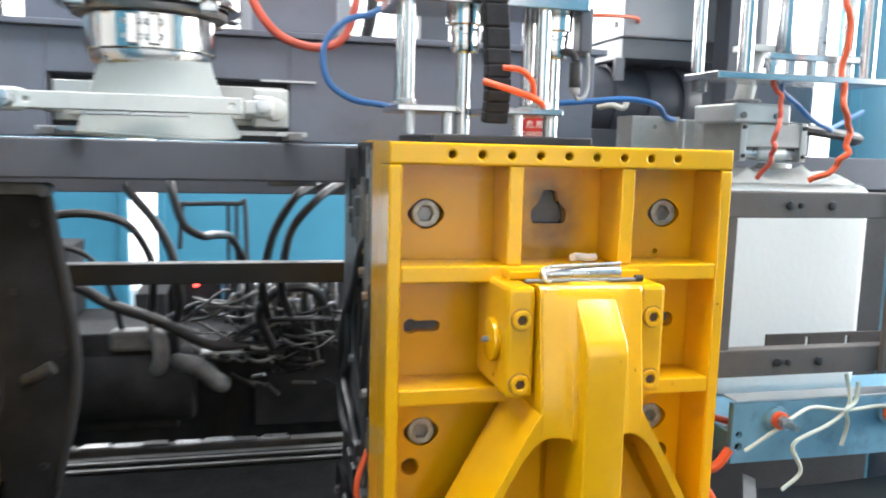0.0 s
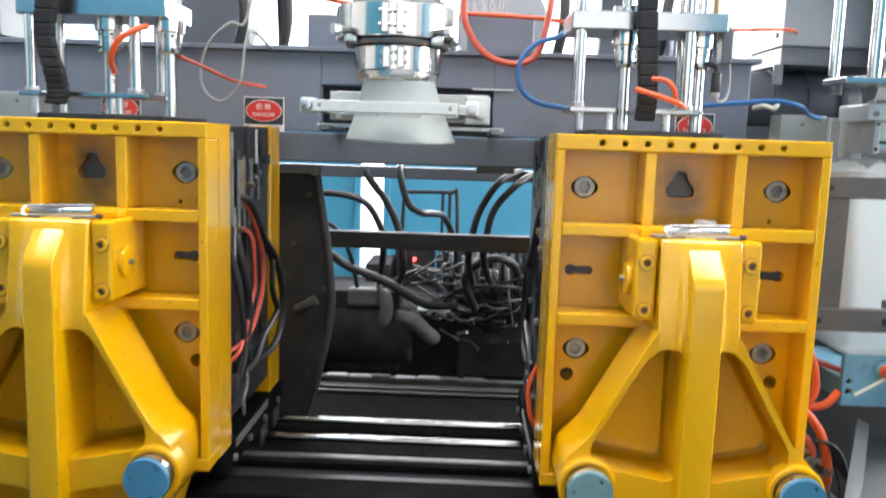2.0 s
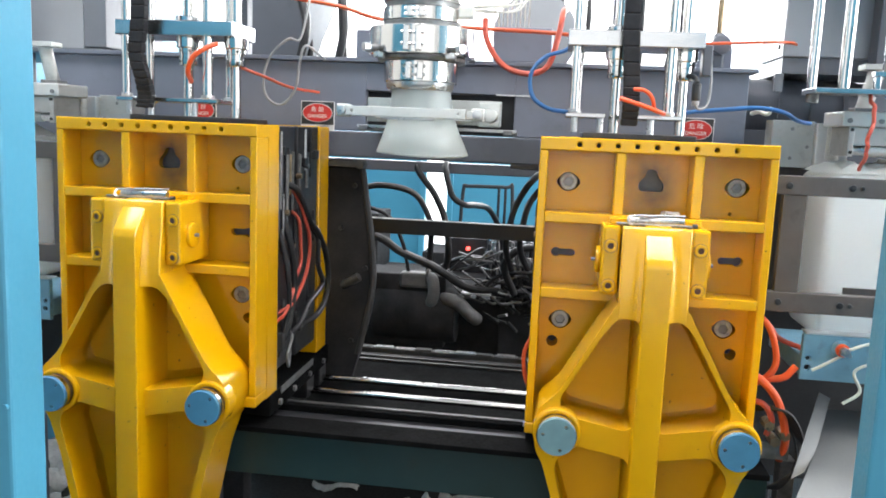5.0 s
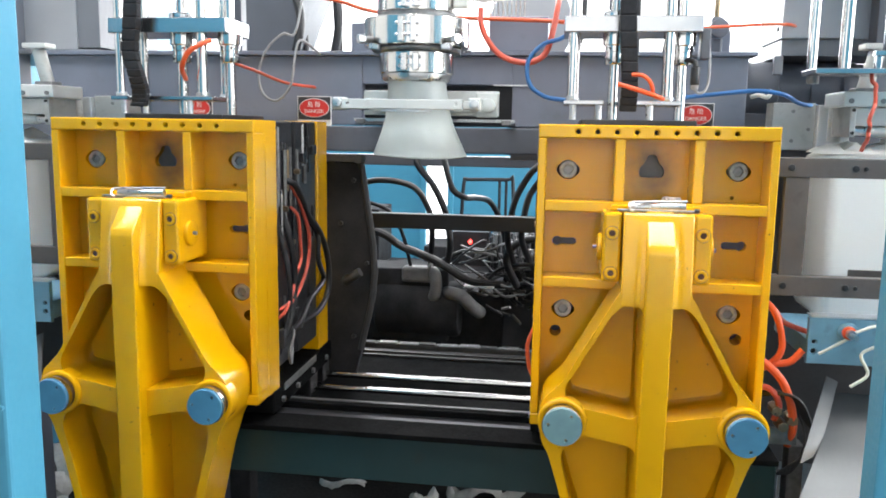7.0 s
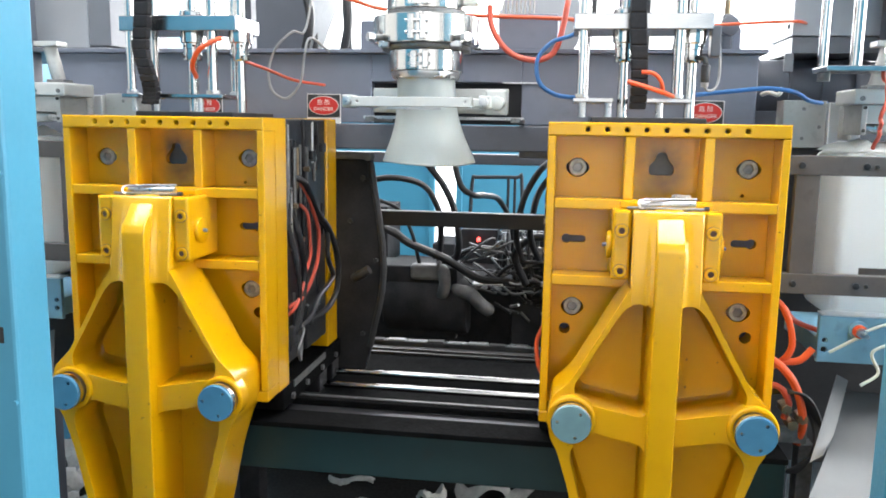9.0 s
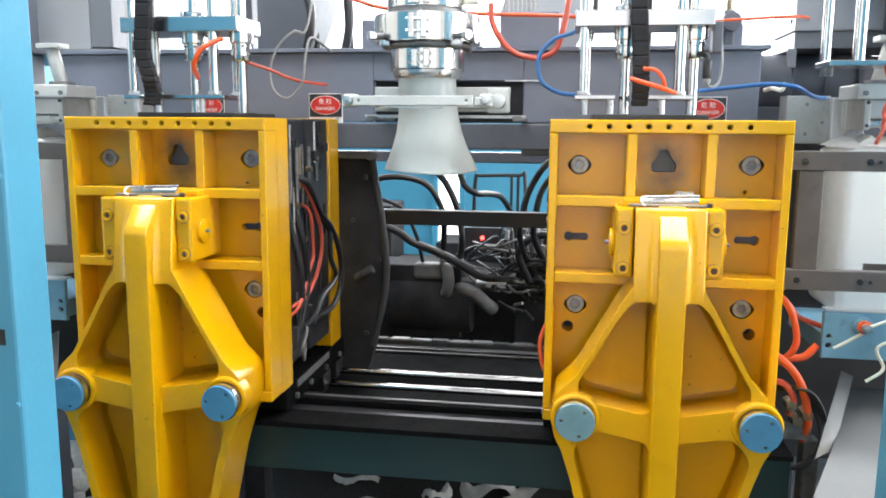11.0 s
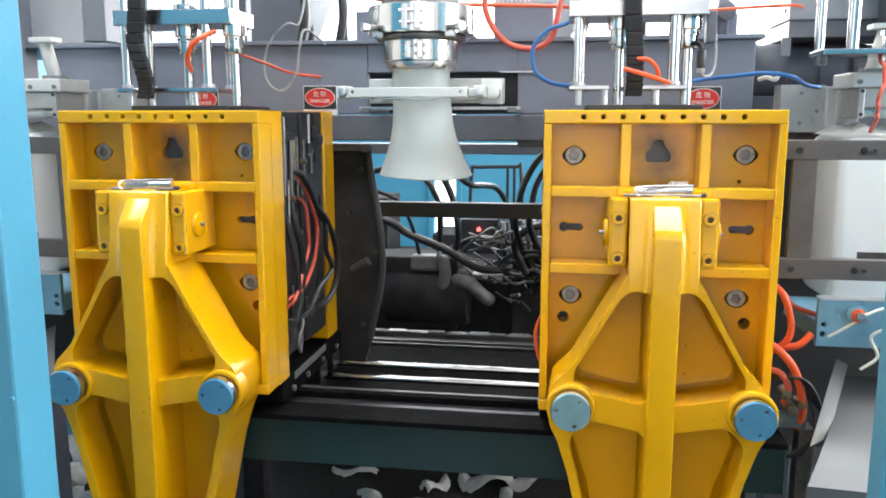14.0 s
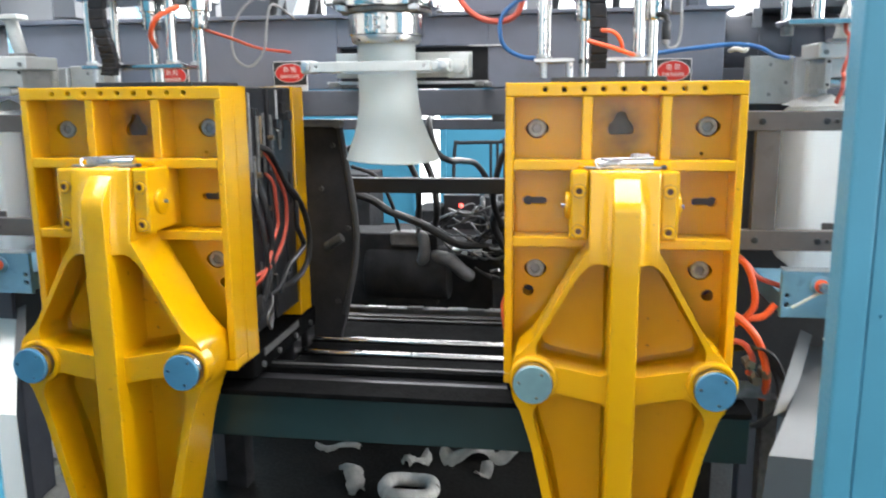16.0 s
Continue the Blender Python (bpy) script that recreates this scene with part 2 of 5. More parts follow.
def box(x0, x1, y0, y1, z0, z1, bevel=0.002, bm=None, seg=2):
    b = bmesh.new()
    m = Matrix.LocRotScale(((x0 + x1) / 2, (y0 + y1) / 2, (z0 + z1) / 2), None, (abs(x1 - x0), abs(y1 - y0), abs(z1 - z0)))
    bmesh.ops.create_cube(b, size=1, matrix=m)
    if bevel > 0:
        bmesh.ops.bevel(b, geom=b.edges[:], offset=bevel, segments=seg, affect="EDGES", profile=0.5)
    crease(b)
    return merge(bm, b) if bm is not None else b


def rod(p0, p1, r, r2=None, seg=24, bevel=0.0, bm=None):
    p0, p1 = Vector(p0), Vector(p1)
    d = p1 - p0
    b = bmesh.new()
    m = Matrix.Translation((p0 + p1) / 2) @ d.to_track_quat("Z", "Y").to_matrix().to_4x4()
    bmesh.ops.create_cone(b, cap_ends=True, segments=seg, radius1=r, radius2=r if r2 is None else r2, depth=d.length, matrix=m)
    if bevel > 0:
        es = [e for e in b.edges if any(len(f.verts) > 4 for f in e.link_faces)]
        bmesh.ops.bevel(b, geom=es, offset=bevel, segments=2, affect="EDGES", profile=0.5)
    return merge(bm, b) if bm is not None else b


def spline(pts, n=8):
    P = [Vector(p) for p in pts]
    P = [2 * P[0] - P[1]] + P + [2 * P[-1] - P[-2]]
    out = []
    for i in range(1, len(P) - 2):
        a, b, c, d = P[i - 1:i + 3]
        for k in range(n):
            t = k / n
            out.append(0.5 * (2 * b + (c - a) * t + (2 * a - 5 * b + 4 * c - d) * t * t + (3 * b - 3 * c + d - a) * t ** 3))
    return out + [P[-2]]


def tube(pts, r, seg=10, n=8, bm=None):
    path = spline(pts, n)
    b = bm if bm is not None else bmesh.new()
    rings, up = [], Vector((0.13, 0.21, 0.97))
    for i, p in enumerate(path):
        d = (path[min(i + 1, len(path) - 1)] - path[max(i - 1, 0)]).normalized()
        side = d.cross(up)
        if side.length < 1e-4:
            side = d.cross(Vector((1, 0, 0)))
        side.normalize()
        up = side.cross(d).normalized()
        rings.append([b.verts.new(p + r * (math.cos(2 * math.pi * k / seg) * side + math.sin(2 * math.pi * k / seg) * up)) for k in range(seg)])
    for a, c in zip(rings, rings[1:]):
        for k in range(seg):
            b.faces.new((a[k], a[(k + 1) % seg], c[(k + 1) % seg], c[k]))
    b.faces.new(rings[0][::-1]), b.faces.new(rings[-1])
    return b


def lathe(profile, cx=0, cy=0, seg=48, close=False, bm=None):
    b = bm if bm is not None else bmesh.new()
    rings = [[b.verts.new((cx + r * math.cos(2 * math.pi * k / seg), cy + r * math.sin(2 * math.pi * k / seg), z)) for k in range(seg)] for r, z in profile]
    pairs = list(zip(rings, rings[1:])) + ([(rings[-1], rings[0])] if close else [])
    for a, c in pairs:
        for k in range(seg):
            b.faces.new((a[k], a[(k + 1) % seg], c[(k + 1) % seg], c[k]))
    if not close:
        b.faces.new(rings[0][::-1]), b.faces.new(rings[-1])
    return b


def circle(cx, cz, r, seg=20):
    return [(cx + r * math.cos(2 * math.pi * k / seg), cz + r * math.sin(2 * math.pi * k / seg)) for k in range(seg)]


def slot(cx, cz, w, h):
    r, c = h / 2, w / 2 - h / 2
    return [(cx + c + r * math.sin(a), cz + r * math.cos(a)) for a in (math.pi * k / 8 for k in range(9))] + \
           [(cx - c - r * math.sin(a), cz - r * math.cos(a)) for a in (math.pi * k / 8 for k in range(9))]


def rounded(poly, r, seg=4):
    """Round the corners of a polygon."""
    out, n = [], len(poly)
    for i in range(n):
        a, b, c = (Vector(poly[(i + k) % n]) for k in (-1, 0, 1))
        rr = min(r, (a - b).length * 0.45, (c - b).length * 0.45)
        p, q = b + (a - b).normalized() * rr, b + (c - b).normalized() * rr
        for k in range(seg + 1):
            t = k / seg
            out.append(tuple((1 - t) ** 2 * p + 2 * t * (1 - t) * b + t * t * q))
    return out


def plate(outline, holes, y0, y1, bevel=0.0, bm=None):
    """A plate in the xz plane from y0 to y1 with openings right through it."""
    b = bmesh.new()
    for loop in [outline] + list(holes):
        vs = [b.verts.new((x, y0, z)) for x, z in loop]
        for i in range(len(vs)):
            b.edges.new((vs[i], vs[(i + 1) % len(vs)]))
    bmesh.ops.triangle_fill(b, use_beauty=True, use_dissolve=False, edges=b.edges[:])
    ex = bmesh.ops.extrude_face_region(b, geom=b.faces[:])
    bmesh.ops.translate(b, vec=(0, y1 - y0, 0), verts=[v for v in ex["geom"] if isinstance(v, bmesh.types.BMVert)])
    bmesh.ops.recalc_face_normals(b, faces=b.faces[:])
    if bevel > 0:
        es = [e for e in b.edges if len(e.link_faces) == 2 and e.calc_face_angle(0) > 1.0 and abs(e.verts[0].co.y - y0) < 1e-6 and abs(e.verts[1].co.y - y0) < 1e-6]
        bmesh.ops.bevel(b, geom=es, offset=bevel, segments=2, affect="EDGES", profile=0.5, clamp_overlap=True)
    crease(b)
    return merge(bm, b) if bm is not None else b


def rect(x0, x1, z0, z1):
    return [(x0, z0), (x1, z0), (x1, z1), (x0, z1)]

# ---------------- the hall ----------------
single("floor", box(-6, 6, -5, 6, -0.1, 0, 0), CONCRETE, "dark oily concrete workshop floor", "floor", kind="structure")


def window_wall(name, y, x0, x1, thick, label, sill=1.6):
    b = box(x0, x1, y, y + thick, 0, sill, 0)
    box(x0, x1, y, y + thick, 4.3, 5.0, 0, b)
    n = 6
    for i in range(n + 1):
        x = x0 + (x1 - x0) * i / n
        box(max(x - 0.09, x0), min(x + 0.09, x1), y, y + thick, sill, 4.3, 0, b)
    return single(name, b, PLASTER, label, "wall", kind="structure")


window_wall("wall_north", 6.0, -6, 6, 0.2, "white plastered hall wall with a band of windows", 0.4)
# this wall is unseen; its windows are added to go with the front light
window_wall("wall_south", -5.2, -6, 6, 0.2, "white plastered hall wall with a band of windows")
single("wall_west", box(-6.2, -6, -5.2, 6.2, 0, 5, 0), PLASTER, "white plastered hall side wall", "wall", kind="structure")
eb = box(6, 6.2, -5.2, 6.2, 0, 1.4, 0)
box(6, 6.2, -5.2, 6.2, 4.2, 5, 0, eb)
for i in range(5):
    y = -5.2 + 11.4 * i / 4
    box(6, 6.2, max(y - 0.3, -5.2), min(y + 0.3, 6.2), 1.4, 4.2, 0, eb)
single("wall_east", eb, PLASTER, "white plastered hall side wall with windows", "wall", kind="structure")
# the roof is unseen; its opening is added for the overhead lamp
cb = box(-6.2, 6.2, -5.2, -0.5, 5.0, 5.12, 0)
box(-6.2, 6.2, 0.9, 6.2, 5.0, 5.12, 0, cb)
box(-6.2, -3.2, -0.5, 0.9, 5.0, 5.12, 0, cb)
box(3.2, 6.2, -0.5, 0.9, 5.0, 5.12, 0, cb)
single("ceiling", cb, ROOF, "unseen grey sheet hall roof with an opening added for overhead light", "ceiling", kind="structure")

# bright overcast sky outside the window bands
WHITE_SKY = bpy.data.materials.new("overcast_sky")
WHITE_SKY.use_nodes = True
WHITE_SKY.node_tree.nodes["Principled BSDF"].inputs["Base Color"].default_value = (0, 0, 0, 1)
WHITE_SKY.node_tree.nodes["Principled BSDF"].inputs["Emission Color"].default_value = (0.97, 0.985, 1, 1)
WHITE_SKY.node_tree.nodes["Principled BSDF"].inputs["Emission Strength"].default_value = 2.8
# weaker glow behind the unseen south windows, added as front fill
FILL_SKY = WHITE_SKY.copy()
FILL_SKY.name = "front_fill_sky"
FILL_SKY.node_tree.nodes["Principled BSDF"].inputs["Emission Strength"].default_value = 0.9
for nm, y, sm in (("backdrop_north", 8.5, WHITE_SKY), ("backdrop_south", -8.0, FILL_SKY)):
    single(nm, box(-14, 14, y, y + 0.05, -1, 9, 0), sm, "bright white overcast sky outside the hall", "sky", kind="structure")

single("backdrop_east", box(8.5, 8.55, -12, 12, -1, 9, 0), WHITE_SKY, "bright white overcast sky outside the hall", "sky", kind="structure")

# blue guard panels behind the machine, with a bright gap between them
for x0, x1 in ((-2.6, -0.575), (-0.445, 2.6)):
    g = thing("safety_screen", "sky-blue enamelled sheet guard panel behind the machine", "guard panel", group="rear guard panels")
    part("sheet", box(x0 + 0.03, x1 - 0.03, 3.99, 4.01, 0.05, 1.66, 0.002), GUARD_BLUE, g)
    for a, c in ((x0, x0 + 0.035), (x1 - 0.035, x1)):
        part("upright", box(a, c, 3.97, 4.03, 0, 1.7, 0.003), GUARD_BLUE, g)
    part("top_rail", box(x0 + 0.035, x1 - 0.035, 3.97, 4.03, 1.66, 1.7, 0.003), GUARD_BLUE, g)


# ---------------- guard posts beside the camera ----------------
def guard_post(x0, x1, y0, y1, door):
    g = thing("guard_post", "sky-blue enamelled square post of the machine guard", "guard post", group="front guard posts")
    part("post", box(x0, x1, y0, y1, 0, 2.4, 0.004), GUARD_BLUE, g)
    part("base_plate", box(x0 - 0.03, x1 + 0.03, y0 - 0.02, y1 + 0.03, 0, 0.008, 0.002), GUARD_BLUE, g)
    for z in (0.62, 0.86, 1.18, 1.43, 1.9):
        part("rivet", rod((x0 + 0.055, y0 + 0.002, z), (x0 + 0.055, y0 - 0.003, z), 0.003, seg=10), GUARD_BLUE, g)
    d = thing("guard_door", "sky-blue enamelled sheet sliding guard door", "guard door", group="front guard doors")
    part("sheet", box(door[0], door[1], y0 + 0.012, y0 + 0.034, 0.05, 2.3, 0.003), GUARD_BLUE, d)
    part("edge_strip", box(door[0], door[0] + 0.04 if door[0] > 0 else door[1], y0 + 0.004, y0 + 0.0125, 0.05, 2.3, 0.002), GUARD_BLUE, d) if door[0] > 0 else part("edge_strip", box(door[1] - 0.04, door[1], y0 + 0.004, y0 + 0.0125, 0.05, 2.3, 0.002), GUARD_BLUE, d)
    return g


guard_post(0.657, 0.694, 0.385, 0.44, (0.696, 1.75))
left_post = guard_post(-0.437, -0.377, 0.02, 0.08, (-1.75, -0.439))
# black plate on the post, painting the dark inside of the slot
part("latch_slot", box(-0.408, -0.391, 0.0188, 0.0205, 1.247, 1.265, 0.0005), DARK_HOLE, left_post)


# ---------------- clamping platens ----------------
PX, PY = 0.402, 0.93


def bolt(x, y, z, r, parent, depth=0.012):
    """A socket-head bolt that faces the camera's side."""
    b = plate(circle(x, z, r, 18), [circle(x, z, r * 0.55, 6)], y - depth, y, 0.001)
    h = part("bolt", b, YELLOW, parent)
    part("socket", rod((x, y - depth * 0.35, z), (x, y, z), r * 0.56, seg=6), RUST, h)
    return h


def eye(x, z):
    """A bolt recess, cut a little wider to its sides."""
    return [(x + (0.0205 + 0.0045 * abs(math.cos(a)) ** 5) * math.cos(a), z + 0.0205 * math.sin(a)) for a in (2 * math.pi * k / 32 for k in range(32))]


def keyhole(x, z, s):
    """A slot with one wider end."""
    pts = [(x + s * (-0.015 + 0.0105 * math.cos(a)), z + 0.0105 * math.sin(a)) for a in (radians(45 + 270 * k / 16) for k in range(17))]
    return pts + [(x + s * (0.018 + 0.008 * math.cos(a)), z + 0.008 * math.sin(a)) for a in (radians(-90 + 180 * k / 8) for k in range(9))]


def clamp_platen(at, out):
    """A ribbed platen at x = at; its clamp arm stands out by a little more or less."""
    p = thing("clamp_platen", "yellow enamelled cast platen with ribs and a Y-shaped clamp arm", "platen", (at, 0, 0), "front clamp platens")
    w = 0.238
    # rear sheet of the casting with its bolt holes
    holes = [eye(-0.175, 1.405), eye(0.175, 1.408), eye(-0.175, 1.101), eye(0.174, 1.104),
             rounded([(-0.026, 1.392), (0.024, 1.392), (0.026, 1.41), (0.012, 1.424), (0.010, 1.438), (-0.010, 1.440), (-0.014, 1.424), (-0.028, 1.41)], 0.008),
             keyhole(-0.178, 1.251, 1), keyhole(0.175, 1.252, -1), circle(-0.190, 1.051, 0.0125), circle(0.192, 1.050, 0.0125), circle(0.165, 1.353, 0.004, 8)]
    part("back_sheet", plate(rect(-w, w, 0.857, 1.5), holes, 1.0, 1.069), SOOTY, p)
    for q in (holes[4], holes[5], holes[6]):
        cx, cz = sum(a for a, _ in q) / len(q), sum(c for _, c in q) / len(q)
        part("hole_plug", plate([(cx + (a - cx) * 0.985, cz + (c - cz) * 0.985) for a, c in q], [], 1.016, 1.05), RAIL_STEEL, p)
    # black sheet put behind the openings in place of the shade in them
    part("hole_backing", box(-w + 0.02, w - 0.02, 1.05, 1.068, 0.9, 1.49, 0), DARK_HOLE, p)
    for x, z in ((-0.175, 1.405), (0.175, 1.408), (-0.175, 1.101), (0.174, 1.104)):
        h = part("fixing_bolt", plate(circle(x, z, 0.0192, 24), [circle(x, z, 0.0105, 6)], 1.001, 1.035, 0.0025), BOLT_STEEL, p)
        part("socket", rod((x, 1.010, z), (x, 1.03, z), 0.0112, seg=12), GREASE_STEEL, h)
    # rim and ribs
    top_holes = [circle(-0.158 + 0.039 * i, 1.4855, 0.0048, 12) for i in range(9)]
    part("top_rail", plate(rect(-w, w, 1.472, 1.5), top_holes, PY, 1.0, 0.003), YELLOW, p)
    # likewise a black sheet as the shade in the top rail's holes
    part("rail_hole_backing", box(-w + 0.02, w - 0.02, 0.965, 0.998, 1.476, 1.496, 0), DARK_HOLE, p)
    part("bottom_rail", box(-w, w, PY, 1.0, 0.857, 0.882, 0.003), YELLOW, p)
    part("side_rail", box(-w, -w + 0.017, PY, 1.0, 0.882, 1.472, 0.003), YELLOW, p)
    part("side_rail", box(w - 0.017, w, PY, 1.0, 0.882, 1.472, 0.003), YELLOW, p)
    for z0, z1 in ((1.322, 1.344), (1.161, 1.183)):
        part("cross_rib", box(-w + 0.017, w - 0.017, PY + 0.001, 1.0, z0, z1, 0.0025), YELLOW, p)
    for x0, x1 in ((-0.082, -0.062), (0.074, 0.094)):
        part("upright_rib", box(x0, x1, PY + 0.001, 1.0, 1.344, 1.472, 0.0025), YELLOW, p)
    # hub cheeks with their bolts
    for s in (-1, 1):
        a, c = sorted((s * 0.0685, s * 0.104))
        k = part("cheek", box(a, c, 0.851 - out, 0.985, 1.192, 1.330, 0.006), YELLOW, p)
        for z in (1.210, 1.290):
            bolt(s * 0.0865, 0.852 - out, z, 0.0125, k, 0.006)
            part("counterbore", plate(circle(s * 0.0865, z, 0.0140, 22), [circle(s * 0.0865, z, 0.0132, 22)], 0.8502 - out, 0.852 - out), RUST, k)
        part("pivot_cap", rod((s * 0.1035, 0.902 - out, 1.255), (s * 0.113, 0.902 - out, 1.255), 0.028, seg=28, bevel=0.003), YELLOW, k)
        part("grease_nipple", rod((s * 0.112, 0.902 - out, 1.255), (s * 0.121, 0.902 - out, 1.255), 0.004, seg=10), GREASE_STEEL, k)
    part("hub_ledge", box(-0.088, 0.092, 0.90, PY + 0.003, 1.3305, 1.3415, 0.002), YELLOW, p)
    # the arm: struts, web and centre column
    arm = new("clamp_arm")
    arm.empty_display_size, arm.parent = 0.05, p
    right = [(0.064, 1.182), (0.074, 1.166), (0.171, 0.990), (0.211, 0.950), (0.219, 0.905), (0.210, 0.86), (0.197, 0.838), (0.173, 0.762), (0.108, 0.46), (0.085, 0.36)]
    outline = rounded(right + [(-x, z) for x, z in right[::-1]], 0.014)
    upper = [(0.022, 1.149), (0.061, 1.149), (0.082, 1.128), (0.168, 0.976), (0.161, 0.943), (0.022, 0.917)]
    lower = [(0.022, 0.860), (0.136, 0.882), (0.174, 0.838), (0.150, 0.745), (0.083, 0.44), (0.022, 0.44)]
    pockets = [rounded([(s * x, z) for x, z in q], 0.024, 6) for q in (upper, lower) for s in (-1, 1)]
    part("strut_frame", plate(outline, pockets, 0.826 - out, 0.950, 0.005), YELLOW, arm)
    web = rounded([(x * 0.965, z - 0.004) for x, z in right] + [(-x * 0.965, z - 0.004) for x, z in right[::-1]], 0.02)
    part("web", plate(web, [], 0.914, 0.9285), YELLOW, arm)
    # cast fillets where the pocket walls run into the web
    for q in (upper, lower):
        for s in (-1, 1):
            o = rounded([(s * x, z) for x, z in q], 0.024, 6)
            cx, cz = sum(a for a, _ in o) / len(o), sum(c for _, c in o) / len(o)
            fb = bmesh.new()
            loops = []
            for y, d in ((0.898, 0.0), (0.906, 0.003), (0.911, 0.008), (0.9145, 0.016)):
                loops.append([fb.verts.new((a + (cx - a) * d / max(0.02, math.hypot(cx - a, cz - c)), y, c + (cz - c) * d / max(0.02, math.hypot(cx - a, cz - c)))) for a, c in o])
            for u, v in zip(loops, loops[1:]):
                for k in range(len(o)):
                    fb.faces.new((u[k], u[(k + 1) % len(o)], v[(k + 1) % len(o)], v[k]))
            bmesh.ops.solidify(fb, geom=fb.faces[:], thickness=0.001)
            part("fillet", fb, YELLOW, arm)
    prof = [(0.93, 1.333), (0.860, 1.333), (0.846, 1.322), (0.802, 1.272), (0.797, 1.258), (0.797, 0.36), (0.93, 0.36)]
    col = bmesh.new()
    rings = []
    for y, z in prof:
        hw = 0.0265 if y < 0.9 else 0.030
        rings.append([col.verts.new((0.004 - hw, y - (out if y < 0.9 else 0), z)), col.verts.new((0.004 + hw, y - (out if y < 0.9 else 0), z))])
    for a, c in zip(rings, rings[1:]):
        col.faces.new((a[0], a[1], c[1], c[0]))
    col.faces.new([r[0] for r in rings]), col.faces.new([r[1] for r in rings][::-1])
    bmesh.ops.recalc_face_normals(col, faces=col.faces[:])
    bmesh.ops.bevel(col, geom=col.edges[:], offset=0.004, segments=3, affect="EDGES", profile=0.5)
    part("centre_column", col, YELLOW, arm)
    # hub, hollowed towards the column
    hub = bmesh.new()
    rings = []
    for z, f, d in ((1.150, 0.8252, 0.012), (1.185, 0.8252, 0.013), (1.23, 0.832, 0.012), (1.27, 0.838, 0.009), (1.30, 0.841, 0.005), (1.318, 0.843, 0.002), (1.327, 0.845, 0.0), (1.331, 0.850, 0.0)):
        row = [(0.067, 0.98), (0.067, f + 0.003), (0.064, f), (0.050, f - 0.08 * d), (0.042, f - 0.25 * d), (0.036, f - 0.55 * d), (0.0315, f - d)]
        rings.append([hub.verts.new((s * x + 0.001, y - out, z)) for s, r in ((-1, row), (1, row[::-1])) for x, y in r])
    for a, c in zip(rings, rings[1:]):
        for k in range(len(a)):
            hub.faces.new((a[k], a[(k + 1) % len(a)], c[(k + 1) % len(a)], c[k]))
    hub.faces.new(rings[0][::-1]), hub.faces.new(rings[-1])
    part("hub", hub, YELLOW, arm)
    return p


def pin(p, x, z, cap, out=0.0):
    f = 0.785 - out
    s = part("pivot_sleeve", rod((x, f + 0.009, z), (x, 0.86, z), 0.037, seg=40, bevel=0.002), BRONZE, p)
    part("collar", plate(circle(x, z, 0.049, 36), [circle(x, z, 0.0375, 36)], 0.815 - out, 0.840, 0.004), YELLOW, s)
    c = part("cap", plate(circle(x, z, 0.0382, 48), [circle(x + 0.028 * math.cos(a), z + 0.028 * math.sin(a), 0.0034, 10) for a in (0.9, 3.0, 5.0)], f, f + 0.0072, 0.001), cap, s)
    part("end_ring", plate(circle(x, z, 0.0402, 48), [circle(x, z, 0.0365, 48)], f + 0.0075, f + 0.0185, 0.0012), CHROME, s)
    return c


right_platen, left_platen = clamp_platen(PX, 0.0), clamp_platen(-0.687, 0.012)
pin(right_platen, -0.170, 0.909, TEAL_CAP)
pin(right_platen, 0.180, 0.911, BLUE_CAP)
pin(left_platen, -0.170, 0.904, BLUE_CAP, 0.010)
pin(left_platen, 0.180, 0.904, BLUE_CAP, 0.010)

# spring pins that lie on the hubs
for cx, dx, out in ((PX - 0.002, 0.0, 0.0), (-0.70, 0.012, 0.012)):
    y = 0.884 - out
    sp = thing("locking_pin", "bright steel locking pin lying on the yellow hub", "pin", group="locking pins")
    part("shank", rod((cx - 0.048 + dx, y + 0.004, 1.3395), (cx + 0.058 + dx, y + 0.004, 1.3415), 0.0082, seg=18, bevel=0.001), STEEL, sp)
    part("hinge_wire", rod((cx - 0.075 + dx, y - 0.012, 1.334), (cx + 0.078 + dx, y - 0.012, 1.334), 0.0028, seg=10), GREASE_STEEL, sp)
    part("wire_end", rod((cx + 0.072 + dx, y - 0.012, 1.3355), (cx + 0.082 + dx, y - 0.012, 1.3355), 0.0045, seg=10), BLACK, sp)
    part("clip", tube([(cx + 0.060 + dx, y + 0.006, 1.3525), (cx + 0.045 + dx, y + 0.004, 1.352), (cx - 0.040 + dx, y - 0.006, 1.350), (cx - 0.053 + dx, y - 0.014, 1.345), (cx - 0.05 + dx, y - 0.019, 1.336), (cx - 0.044 + dx, y - 0.019, 1.3335)], 0.0024, 8), STEEL, sp)

